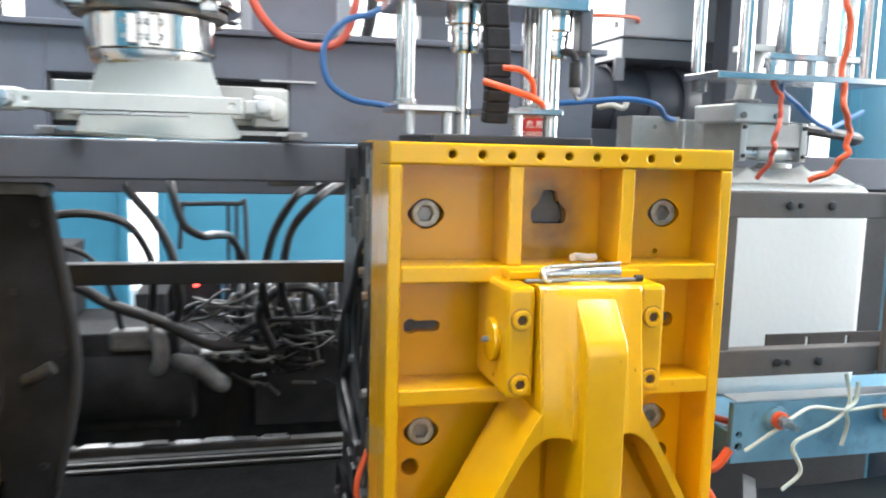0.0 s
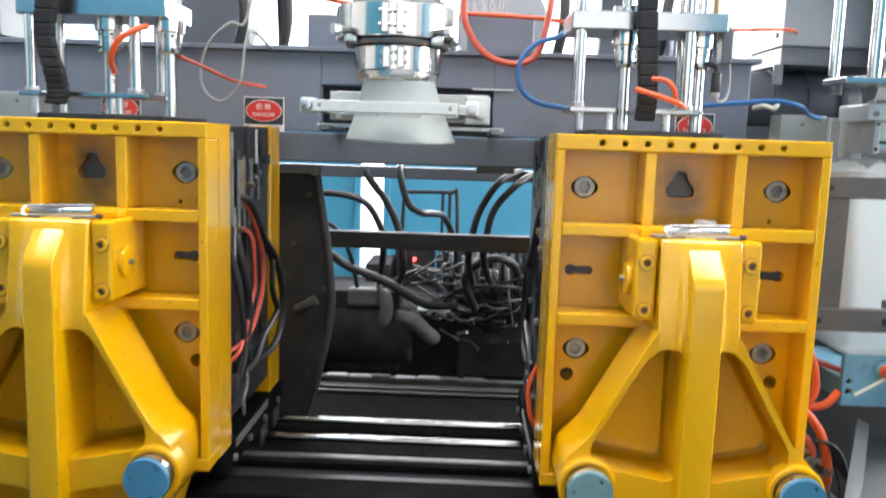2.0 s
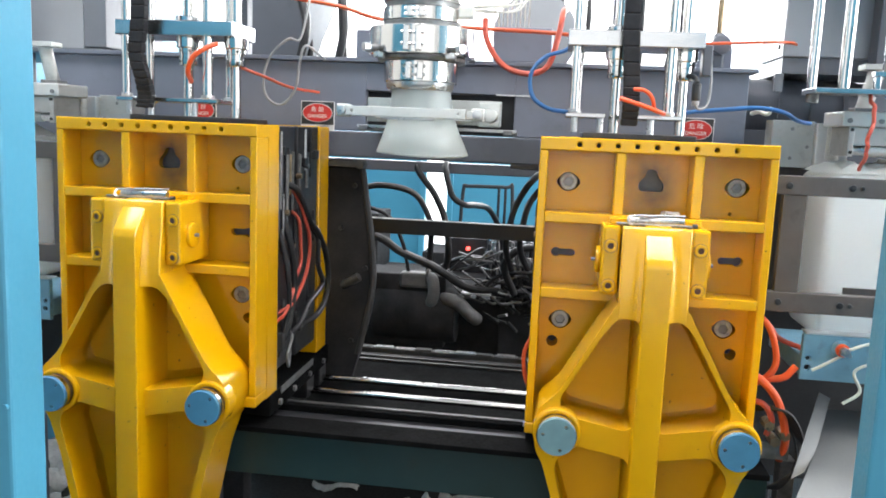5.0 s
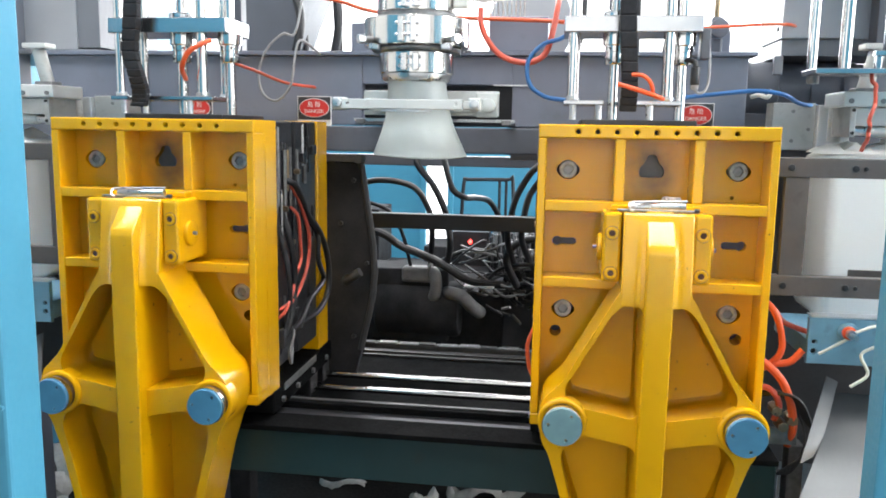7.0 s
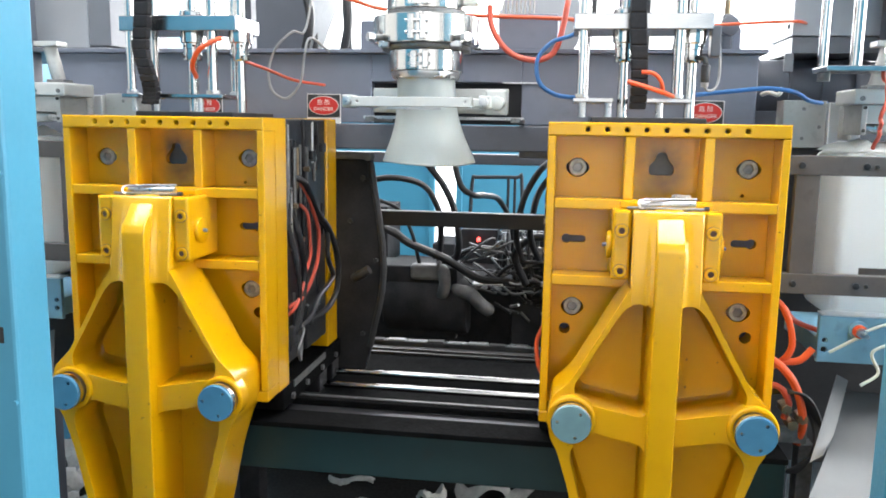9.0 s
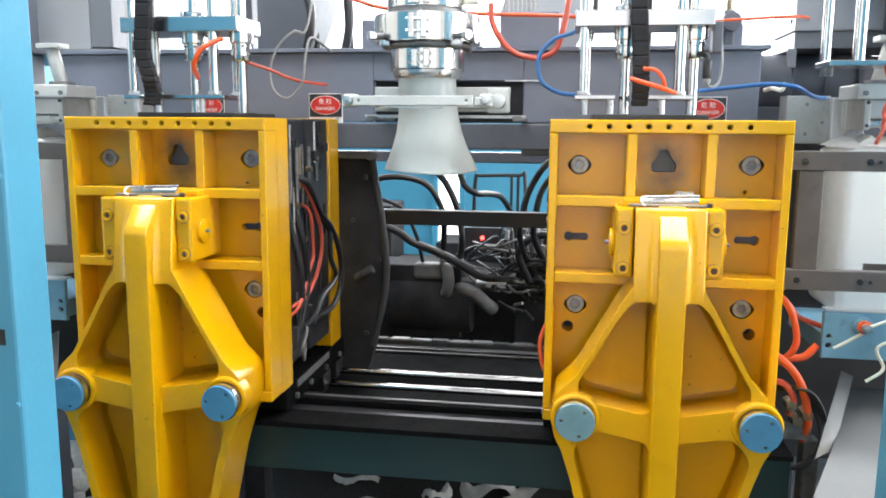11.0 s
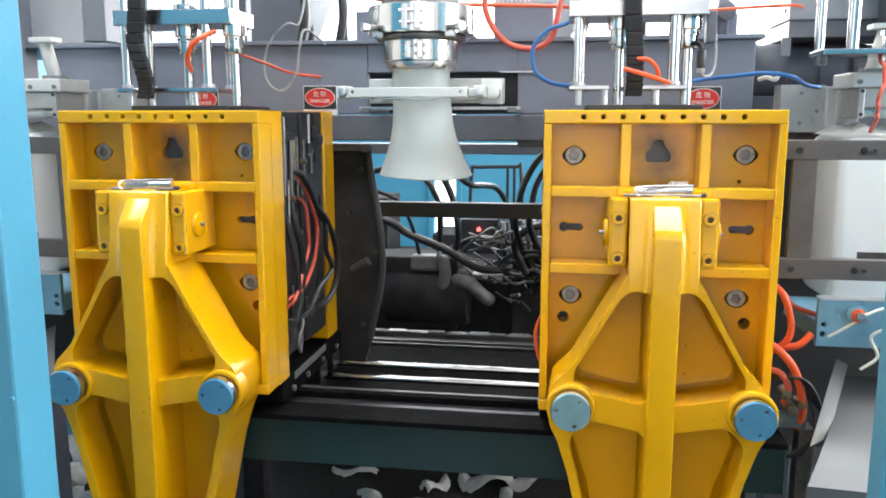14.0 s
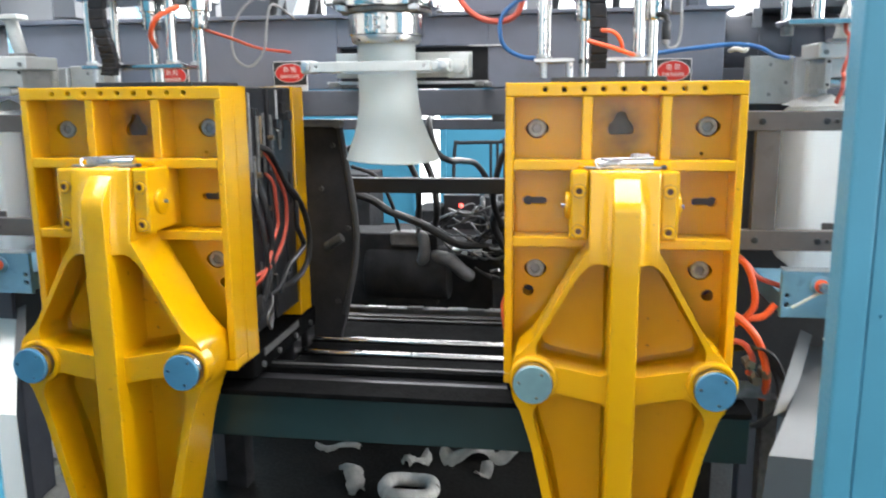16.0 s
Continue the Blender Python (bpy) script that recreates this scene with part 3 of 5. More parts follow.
# ---------------- mould carriages behind the platens ----------------
def carriage(cx, inner):
    w = 0.238
    r = thing("rear_platen", "yellow enamelled rear clamp platen of a mould carriage", "platen", group="rear clamp platens")
    part("plate", box(cx - w + (0.035 if inner < 0 else 0), cx + w, 1.395, 1.485, 0.86, 1.502, 0.004), YELLOW, r)
    part("rear_rib", box(cx - w + 0.04, cx + w - 0.01, 1.4855, 1.51, 1.46, 1.50, 0.003), YELLOW, r)
    m = thing("mould", "black oily steel mould halves between yellow platens", "mould", group="moulds")
    part("front_half", box(cx - w + 0.02, cx + w - 0.008, 1.071, 1.205, 0.90, 1.4995, 0.004), BLACK, m)
    part("rear_half", box(cx - w + 0.02, cx + w - 0.006, 1.225, 1.394, 0.90, 1.4995, 0.004), BLACK, m)
    if inner < 0:
        part("flank_cover", box(cx - w + 0.006, cx - w + 0.019, 1.072, 1.46, 0.88, 1.488, 0.002), BLACK, m)
        part("flank_tray", box(cx - w + 0.0195, cx - w + 0.034, 1.3945, 1.46, 0.88, 1.488, 0.002), BLACK, m)
    part("top_plate", box(cx - 0.15, cx + 0.10, 1.09, 1.36, 1.4998, 1.513, 0.003), BLACK, m)
    for y, z0, z1 in ((1.088, 1.30, 1.485), (1.135, 1.25, 1.43), (1.155, 1.33, 1.43), (1.23, 1.29, 1.43), (1.29, 1.34, 1.42)):
        x = cx + inner * (w - 0.003)
        part("guide_rod", rod((x, y, z0), (x, y, z1), 0.0048, seg=12), BRONZE if y == 1.155 else GREASE_STEEL, m)
    # small pipes, fittings and blocks crowded on the flank
    rnd = random.Random(21 if inner > 0 else 22)
    x = cx + inner * (w - 0.004) if inner > 0 else cx - w + 0.004
    for i in range(13):
        y, z0 = 1.085 + 0.022 * i + rnd.uniform(-0.008, 0.008), rnd.uniform(0.98, 1.40)
        part("flank_pipe", rod((x, y, z0), (x, y, min(1.493, z0 + rnd.uniform(0.05, 0.16))), rnd.uniform(0.002, 0.0045), seg=10), rnd.choice((GREASE_STEEL, RAIL_STEEL, BLACK, BLACK, STEEL)), m)
    for i in range(9):
        y, z0 = rnd.uniform(1.085, 1.34), rnd.choice((rnd.uniform(0.91, 1.08), rnd.uniform(1.38, 1.45)))
        h = rnd.uniform(0.02, 0.05)
        part("flank_block", box(x - 0.010, x + 0.010, y, y + rnd.uniform(0.015, 0.04), z0, z0 + h, 0.002), rnd.choice((BLACK, BLACK, RAIL_STEEL, SOOT_GREY)), m)
    for i in range(5):
        y, z0 = rnd.uniform(1.09, 1.36), rnd.uniform(0.95, 1.42)
        part("flank_nut", rod((x - 0.004, y, z0), (x + inner * 0.012, y, z0), 0.007, seg=6), rnd.choice((GREASE_STEEL, BRONZE)), m)
    b = thing("carriage_base", "black oily steel carriage base on chrome shafts", "carriage", group="carriage bases")
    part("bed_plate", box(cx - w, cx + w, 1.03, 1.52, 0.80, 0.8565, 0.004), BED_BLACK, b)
    part("edge_strip", box(cx + inner * (w + 0.0015) - 0.0015, cx + inner * (w + 0.0015) + 0.0015, 1.10, 1.36, 0.838, 0.8555, 0.001), GREASE_STEEL, b)
    for y in (1.09, 1.20, 1.33, 1.46):
        part("bolt", rod((cx + inner * w, y, 0.82), (cx + inner * (w + 0.007), y, 0.82), 0.008, seg=6), GREASE_STEEL, b)
    for y in (1.378, 1.5):
        part("bearing_block", box(cx - w + 0.01, cx + w - 0.01, y - 0.035, y + 0.035, 0.74, 0.802, 0.004), BLACK, b)
    return r


carriage(PX, -1)
carriage(-0.687, 1)

# ---------------- machine bed and frame ----------------
bed = thing("machine_bed", "dark green painted machine bed with chrome shafts and oily rails", "machine bed")
part("front_beam", box(-0.985, 0.70, 1.0, 1.06, 0.665, 0.776, 0.004), GREEN, bed)
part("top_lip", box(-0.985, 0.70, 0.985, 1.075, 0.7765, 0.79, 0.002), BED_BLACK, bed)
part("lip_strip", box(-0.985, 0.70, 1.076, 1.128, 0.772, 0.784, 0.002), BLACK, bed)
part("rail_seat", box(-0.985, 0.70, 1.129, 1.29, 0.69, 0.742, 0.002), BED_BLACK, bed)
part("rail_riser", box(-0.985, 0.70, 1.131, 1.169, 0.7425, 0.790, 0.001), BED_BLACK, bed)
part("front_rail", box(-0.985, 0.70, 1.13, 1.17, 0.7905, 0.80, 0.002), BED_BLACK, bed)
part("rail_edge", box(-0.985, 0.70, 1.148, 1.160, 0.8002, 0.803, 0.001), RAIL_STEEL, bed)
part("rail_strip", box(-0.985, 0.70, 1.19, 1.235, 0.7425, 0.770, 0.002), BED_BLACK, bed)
for y in (1.194, 1.212, 1.228):
    part("rail_edge", box(-0.985, 0.70, y, y + 0.005, 0.7702, 0.7735, 0.001), RAIL_STEEL, bed)
part("rail_strip", box(-0.985, 0.70, 1.255, 1.28, 0.742, 0.757, 0.002), GREASE_STEEL, bed)
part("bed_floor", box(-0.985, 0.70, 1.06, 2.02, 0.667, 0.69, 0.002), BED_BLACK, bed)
for y in (1.93, 1.975):
    part("floor_strip", box(-0.985, 0.70, y, y + 0.012, 0.6902, 0.698, 0.001), RAIL_STEEL, bed)
part("bed_web", box(-0.985, 0.70, 1.60, 1.64, 0.69, 0.715, 0.002), PIT, bed)
part("rear_rail", box(-0.985, 0.70, 2.055, 2.09, 0.68, 0.702, 0.002), RAIL_STEEL, bed)
part("rear_ledge", box(-0.985, 0.70, 2.02, 2.12, 0.62, 0.679, 0.002), PIT, bed)
part("rear_strip", box(-0.985, 0.70, 2.022, 2.048, 0.6795, 0.688, 0.001), RAIL_STEEL, bed)
for y in (1.378, 1.5):
    part("chrome_shaft", rod((-0.97, y, 0.757), (0.685, y, 0.757), 0.0095, seg=28), CHROME, bed)
for x in (-0.93, 0.60):
    for y in (1.08, 1.95):
        part("leg", box(x - 0.04, x + 0.04, y, y + 0.08, 0, 0.668, 0.004), PIT, bed)
for x in (-0.33, -0.22, -0.05, 0.06):
    part("bolt", rod((x, 1.21, 0.770), (x, 1.21, 0.776), 0.006, seg=8), STEEL, bed)
for i in range(8):
    x = -0.43 + 0.075 * i
    part("bolt", rod((x, 2.064, 0.7045), (x, 2.064, 0.709), 0.005, seg=8), STEEL, bed)
    part("rail_plate", box(x - 0.07, x - 0.012 + 0.006 * (i % 3), 2.057, 2.088, 0.7022, 0.7085 if i % 2 else 0.706, 0.001), STEEL if i % 3 else RAIL_STEEL, bed)

fr = thing("blow_moulding_machine", "dark grey painted steel frame of the blow moulding machine", "machine")
part("cross_beam", box(-1.6, 1.7, 1.54, 1.62, 1.418, 1.492, 0.004), MACHINE, fr)
part("lower_panel_east", box(0.64, 1.5, 1.575, 1.60, 0.55, 1.417, 0.003), SOOT_GREY, fr)
part("lower_panel_west", box(-1.75, -0.93, 1.575, 1.60, 0.55, 1.417, 0.003), SOOT_GREY, fr)
part("upper_plate_west", box(-1.35, -0.36, 1.545, 1.58, 1.494, 1.69, 0.003), UPPER, fr)
part("upper_plate_east", box(0.07, 0.70, 1.545, 1.58, 1.494, 1.69, 0.003), UPPER, fr)
part("upper_beam", box(-0.36, 0.07, 1.545, 1.60, 1.61, 1.69, 0.003), UPPER, fr)
# bright strip standing in for sky light that shows through a gap here
part("light_gap_strip", box(0.017, 0.12, 1.540, 1.5445, 1.608, 1.612, 0.0005), STEEL, fr)
part("recess_back", box(-0.40, 0.12, 1.66, 1.68, 1.494, 1.62, 0.002), BLACK, fr)
part("top_shelf", box(-1.35, 0.72, 1.53, 1.9, 1.69, 1.702, 0.002), UPPER, fr)
part("drive_box", box(0.0, 0.165, 1.56, 1.75, 1.703, 1.80, 0.004), UPPER, fr)
part("drive_box", box(-0.40, -0.16, 1.57, 1.75, 1.703, 1.785, 0.004), UPPER, fr)
part("rear_box", box(0.52, 0.66, 1.60, 1.85, 1.703, 1.765, 0.004), UPPER, fr)
part("mid_bar", box(-0.95, 0.9, 2.0, 2.05, 1.138, 1.19, 0.003), SOOT_GREY, fr)
part("back_bar", box(-1.3, 1.2, 2.3, 2.36, 1.345, 1.385, 0.003), MACHINE, fr)
for x in (-1.55, 1.66):
    part("upright", box(x - 0.06, x + 0.06, 1.56, 1.68, 0, 2.5, 0.004), MACHINE, fr)
for x in (-1.0, 0.95):
    part("rear_upright", box(x - 0.04, x + 0.04, 2.0, 2.08, 0.0, 1.45, 0.004), MACHINE, fr)

# ---------------- die head and parison ----------------
DX, DY = -0.139, 1.19
die = thing("die_head", "polished extrusion die head with chromed heater bands", "die head")
part("body", lathe([(0.070, 1.60), (0.076, 1.602), (0.079, 1.612), (0.079, 1.95), (0.02, 1.95)], DX, DY), STEEL, die)
part("lip_ring", lathe([(0.066, 1.596), (0.077, 1.596), (0.082, 1.604), (0.082, 1.613), (0.066, 1.613)], DX, DY, 56), STEEL, die)


def heater_band(r, z0, z1):
    h = part("heater_band", lathe([(0.07, z0), (r - 0.002, z0), (r, z0 + 0.002), (r, z1 - 0.002), (r - 0.002, z1), (0.07, z1)], DX, DY, 72), CHROME, die)
    for s in (-1, 1):
        part("clamp_lug", box(DX + s * 0.014 - 0.007, DX + s * 0.014 + 0.007, DY - r - 0.008, DY - r + 0.004, z0 + 0.004, z1 - 0.004, 0.002), CHROME, h)
        for q in (0.3, 0.7):
            z = z0 + (z1 - z0) * q
            part("screw", rod((DX + s * 0.026, DY - r - 0.004, z), (DX + s * 0.002, DY - r - 0.004, z), 0.0035, seg=10), STEEL, h)
    return h


heater_band(0.0885, 1.614, 1.663)
part("flange", lathe([(0.07, 1.664), (0.104, 1.664), (0.106, 1.668), (0.106, 1.673), (0.07, 1.673)], DX, DY, 56), GREASE_STEEL, die)
heater_band(0.125, 1.675, 1.739)
part("flange", lathe([(0.07, 1.740), (0.092, 1.740), (0.094, 1.744), (0.094, 1.752), (0.07, 1.752)], DX, DY, 56), GREASE_STEEL, die)
heater_band(0.094, 1.754, 1.786)
part("flange", lathe([(0.07, 1.787), (0.088, 1.787), (0.088, 1.797), (0.07, 1.797)], DX, DY, 56), GREASE_STEEL, die)
heater_band(0.094, 1.798, 1.86)
heater_band(0.094, 1.868, 1.93)
for a in (45, 135, 225, 315):
    c, s = math.cos(radians(a)), math.sin(radians(a))
    k = part("adjusting_bolt", rod((DX + 0.118 * c, DY + 0.118 * s, 1.686), (DX + 0.150 * c, DY + 0.150 * s, 1.686), 0.0075, seg=14, bevel=0.001), GREASE_STEEL, die)
    part("nut", rod((DX + 0.146 * c, DY + 0.146 * s, 1.686), (DX + 0.162 * c, DY + 0.162 * s, 1.686), 0.0105, seg=6), STEEL, k)
    part("boss", box(DX + 0.118 * c - 0.012, DX + 0.118 * c + 0.012, DY + 0.118 * s - 0.012, DY + 0.118 * s + 0.012, 1.664, 1.680, 0.003), STEEL, k)
for z in (1.765, 1.812):
    part("terminal_block", box(DX + 0.09, DX + 0.125, DY - 0.035, DY - 0.005, z, z + 0.028, 0.004), CABLE_WHITE, die)

prof_out = [(0.110, 0.0), (0.1115, 0.004), (0.1055, 0.02), (0.0910, 0.055), (0.0800, 0.09), (0.0735, 0.125), (0.0705, 0.16), (0.0690, 0.22), (0.0680, 0.40)]
pa = lathe(prof_out + [(r - 0.003, z) for r, z in prof_out[::-1]], seg=64, close=True)
for v in pa.verts:
    a = math.atan2(v.co.y, v.co.x)
    k = max(0, 1 - v.co.z / 0.12)
    v.co.z += 0.003 * k * math.sin(2 * a + 0.6)
    v.co.x *= 1 + 0.012 * k * math.sin(3 * a)
    v.co.x += 0.010 * max(0, 1 - v.co.z / 0.22)
parison = thing("parison", "frosted translucent hot plastic parison hanging from the die", "parison")
part("tube_wall", pa, PARISON, parison)
rim = tube([(0.010 + 0.1105 * math.cos(a) * (1 + 0.012 * math.sin(3 * a)), 0.1105 * math.sin(a), 0.003 * math.sin(2 * a + 0.6) + 0.001) for a in (2 * math.pi * k / 48 for k in range(49))], 0.0028, 8, 1)
part("bottom_rim", rim, PARISON, parison)

grip = thing("parison_gripper", "pale cast metal gripper frame round the hanging parison", "gripper")
part("front_bar", plate(rect(-0.287, -0.012, 1.5295, 1.5515), [circle(-0.274, 1.5405, 0.0035, 10), circle(-0.026, 1.5405, 0.0035, 10)], 1.058, 1.074, 0.0015), PALE_METAL, grip)
part("back_plate", box(-0.296, 0.052, 1.302, 1.318, 1.520, 1.582, 0.002), PALE_METAL, grip)
part("back_bar", box(-0.27, 0.0, 1.286, 1.301, 1.528, 1.55, 0.002), PALE_METAL, grip)
part("side_arm", box(-0.300, -0.282, 1.075, 1.302, 1.532, 1.549, 0.002), PALE_METAL, grip)
part("side_arm", box(-0.010, 0.008, 1.066, 1.302, 1.530, 1.549, 0.002), PALE_METAL, grip)
for x, y in ((-0.300, 1.085), (0.015, 1.085)):
    k = part("clamp_block", box(x - 0.014, x + 0.014, y - 0.016, y + 0.03, 1.527, 1.556, 0.004), PALE_METAL, grip)
    part("bolt_head", rod((x, y - 0.017, 1.5415), (x, y - 0.028, 1.5415), 0.0105, seg=18, bevel=0.001), STEEL, k)
part("roller", rod((0.033, 1.18, 1.543), (0.033, 1.30, 1.543), 0.017, seg=28, bevel=0.002), PALE_METAL, grip)
part("tab", box(0.002, 0.055, 1.225, 1.24, 1.516, 1.575, 0.003), PALE_METAL, grip)
part("slide_rail", box(-0.33, 0.09, 1.33, 1.345, 1.504, 1.512, 0.001), STEEL, grip)
for x in (-0.31, 0.07):
    part("bracket", box(x - 0.012, x + 0.012, 1.318, 1.548, 1.497, 1.510, 0.002), GREASE_STEEL, grip)
part("tooth_strip", box(-0.205, -0.08, 1.060, 1.068, 1.524, 1.5295, 0.001), STEEL, grip)


# ---------------- danger signs ----------------
def text(name, body, x, y, z, size, material, parent):
    cu = bpy.data.curves.new(name, "FONT")
    cu.body, cu.size, cu.align_x, cu.align_y, cu.extrude = body, size, "CENTER", "CENTER", 0.0004
    tmp = bpy.data.objects.new(name, cu)
    scene.collection.objects.link(tmp)
    bpy.context.view_layer.update()
    me = bpy.data.meshes.new_from_object(tmp.evaluated_get(bpy.context.evaluated_depsgraph_get()))
    bpy.data.objects.remove(tmp)
    me.materials.clear()
    me.materials.append(material)
    ob = new(name, me)
    ob.parent = parent
    ob.matrix_basis = pose(x, y, z, 90, 0, 0)
    return ob


def ellipse(cx, cz, a, c, seg=40):
    return [(cx + a * math.cos(2 * math.pi * k / seg), cz + c * math.sin(2 * math.pi * k / seg)) for k in range(seg)]


def danger_sign(x0, x1, z0, z1):
    s = thing("danger_sign", "white and black warning sign with a red oval", "sign", group="danger signs")
    cx, zs = (x0 + x1) / 2, z0 + (z1 - z0) * 0.27
    cz, w = (zs + z1) / 2, x1 - x0
    part("plate", box(x0, x1, 1.541, 1.5445, z0, z1, 0.0005), SIGN_WHITE, s)
    part("black_field", box(x0 + 0.002, x1 - 0.002, 1.5398, 1.5409, zs, z1 - 0.002, 0), SIGN_BLACK, s)
    part("oval_rim", plate(ellipse(cx, cz, w * 0.45, 0.0275), [], 1.5388, 1.5397), SIGN_WHITE, s)
    part("red_oval", plate(ellipse(cx, cz, w * 0.43, 0.0255), [], 1.5378, 1.5387), SIGN_RED, s)
    text("lettering", "\u5371 \u9669", cx, 1.5374, cz + 0.009, 0.017, SIGN_WHITE, s)
    text("lettering", "DANGER", cx, 1.5374, cz - 0.010, 0.0145, SIGN_WHITE, s)
    for i in range(4):
        part("lettering_bar", box(x0 + w * (0.18 + 0.18 * i), x0 + w * (0.28 + 0.18 * i), 1.5400, 1.5409, z0 + 0.007, zs - 0.008, 0), SIGN_BLACK, s)
    return s


danger_sign(-0.553, -0.452, 1.483, 1.575)
danger_sign(0.522, 0.618, 1.478, 1.567)
danger_sign(-0.915, -0.815, 1.478, 1.570)


# ---------------- blow pin units over the platens ----------------
def blow_unit(x0, couplings, chain, lower):
    u = thing("blow_pin_unit", "aluminium and chrome blow pin unit above a clamp platen", "blow pin unit", group="blow pin units")
    part("upper_plate", box(x0, x0 + 0.306, 1.15, 1.30, 1.709, 1.745, 0.002), ALU, u)
    for a, c in lower:
        part("lower_plate", box(x0 + a, x0 + c, 1.15, 1.29, 1.547, 1.557, 0.0015), ALU, u)
    for dx, y, r in ((0.022, 1.165, 0.0105), (0.236, 1.168, 0.013), (0.030, 1.27, 0.0105), (0.25, 1.272, 0.012)):
        g = part("guide_rod", rod((x0 + dx, y, 1.557), (x0 + dx, y, 1.96), r, seg=24), CHROME, u)
        part("foot_ring", rod((x0 + dx, y, 1.557), (x0 + dx, y, 1.566), r * 1.25, seg=24, bevel=0.001), STEEL, g)
    for dx, y in couplings:
        c = part("coupling", lathe([(0.010, 1.640), (0.0225, 1.640), (0.0235, 1.642), (0.0235, 1.656), (0.0215, 1.657), (0.0215, 1.668), (0.0235, 1.669), (0.0235, 1.682), (0.029, 1.684), (0.029, 1.7085), (0.01, 1.7085)], x0 + dx, y, 32), CHROME, u)
        for a in (-120, -60):
            px, py = x0 + dx + 0.0232 * math.cos(radians(a)), y + 0.0232 * math.sin(radians(a))
            for z in (1.649, 1.6755):
                part("grub_screw", rod((px, py, z), (px + 0.002 * math.cos(radians(a)), py + 0.002 * math.sin(radians(a)), z), 0.003, seg=8), DARK_HOLE, c)
        part("blow_pin", rod((x0 + dx, y, 1.5135), (x0 + dx, y, 1.64), 0.0125, seg=24), CHROME, u)
        part("piston_rod", rod((x0 + dx, y, 1.745), (x0 + dx, y, 1.96), 0.012, seg=20), CHROME, u)
    part("spacer_disc", rod((x0 + couplings[0][0], couplings[0][1], 1.745), (x0 + couplings[0][0], couplings[0][1], 1.760), 0.030, seg=36, bevel=0.002), ALU, u)
    for dx in (0.026, 0.085, 0.20):
        part("stop_pin", rod((x0 + dx, 1.17, 1.513), (x0 + dx, 1.17, 1.547), 0.008, seg=14), STEEL, u)
    part("carrier_plate", box(x0 - 0.02, x0 + 0.32, 1.14, 1.32, 1.96, 1.985, 0.002), ALU, u)
    part("hanger", box(x0 + 0.10, x0 + 0.20, 1.32, 1.60, 1.96, 1.985, 0.002), MACHINE, u)
    part("hanger_post", box(x0 + 0.12, x0 + 0.18, 1.56, 1.60, 1.702, 1.96, 0.002), MACHINE, u)
    # the dark conduit that hangs in front
    cc = thing("cable_chain", "black plastic cable chain hanging at a blow pin unit", "cable chain", group="black cable chains")
    path = spline(chain, 3)
    side = Vector((1, 0, 0))
    for a, c in zip(path, path[1:]):
        d = (c - a).normalized()
        lk = box(-0.0185, 0.0185, -0.012, 0.012, -(c - a).length * 0.495, (c - a).length * 0.495, 0.003)
        bmesh.ops.transform(lk, verts=lk.verts[:], matrix=Matrix.Translation((a + c) / 2) @ Matrix((side, d.cross(side), d)).transposed().to_4x4())
        part("link", lk, CHAIN, cc)
    part("core", tube(chain, 0.009, 10), CHAIN, cc)
    return u


blow_unit(0.208, ((0.118, 1.20), (0.272, 1.215)), [(0.346, 1.12, 1.96), (0.346, 1.115, 1.85), (0.346, 1.115, 1.74), (0.353, 1.115, 1.64), (0.356, 1.115, 1.58), (0.354, 1.12, 1.532)], ((0.004, 0.096), (0.146, 0.268)))
blow_unit(-0.907, ((0.170, 1.20), (0.296, 1.20)), [(-0.818, 1.12, 1.96), (-0.818, 1.115, 1.84), (-0.820, 1.112, 1.74), (-0.828, 1.112, 1.66), (-0.812, 1.112, 1.60), (-0.808, 1.12, 1.56), (-0.815, 1.12, 1.53)], ((0.0, 0.045), (0.072, 0.268)))


def hose(label, pts, r, material, category="hose", group="", name="hose", seg=10):
    return smooth(single(name, tube(pts, r, max(seg, 8)), material, label, category, group), 80)


AIR = "air hoses"
# fittings beside the coupling of the blow pin unit over the east platen
ff = thing("air_fitting", "dark push-in air fitting with a pale hose loop", "fitting")
part("knurled_body", rod((0.506, 1.18, 1.594), (0.506, 1.18, 1.634), 0.0105, seg=18, bevel=0.002), BLACK, ff)
part("clear_ring", rod((0.506, 1.18, 1.584), (0.506, 1.18, 1.594), 0.0085, seg=18, bevel=0.001), PALE_PIPE, ff)
part("elbow", tube([(0.506, 1.18, 1.634), (0.504, 1.185, 1.645), (0.495, 1.19, 1.65), (0.480, 1.20, 1.65)], 0.006, 10), BLACK, ff)
part("hose_loop", tube([(0.506, 1.18, 1.586), (0.515, 1.19, 1.577), (0.532, 1.20, 1.582), (0.541, 1.21, 1.605), (0.543, 1.22, 1.65), (0.540, 1.24, 1.70), (0.53, 1.26, 1.72)], 0.0032, 8), PALE_PIPE, ff)
sb = thing("sensor_block", "dark grey sensor block clipped beside a blow pin plate", "sensor")
part("body", box(0.516, 0.538, 1.19, 1.225, 1.652, 1.722, 0.003), MACHINE, sb)
part("bracket", box(0.5145, 0.5158, 1.20, 1.22, 1.700, 1.740, 0.001), GREASE_STEEL, sb)
hose("orange air hose curling between blow pin fittings", [(0.330, 1.10, 1.591), (0.373, 1.08, 1.577), (0.409, 1.08, 1.565), (0.43, 1.12, 1.560)], 0.005, ORANGE, group=AIR)
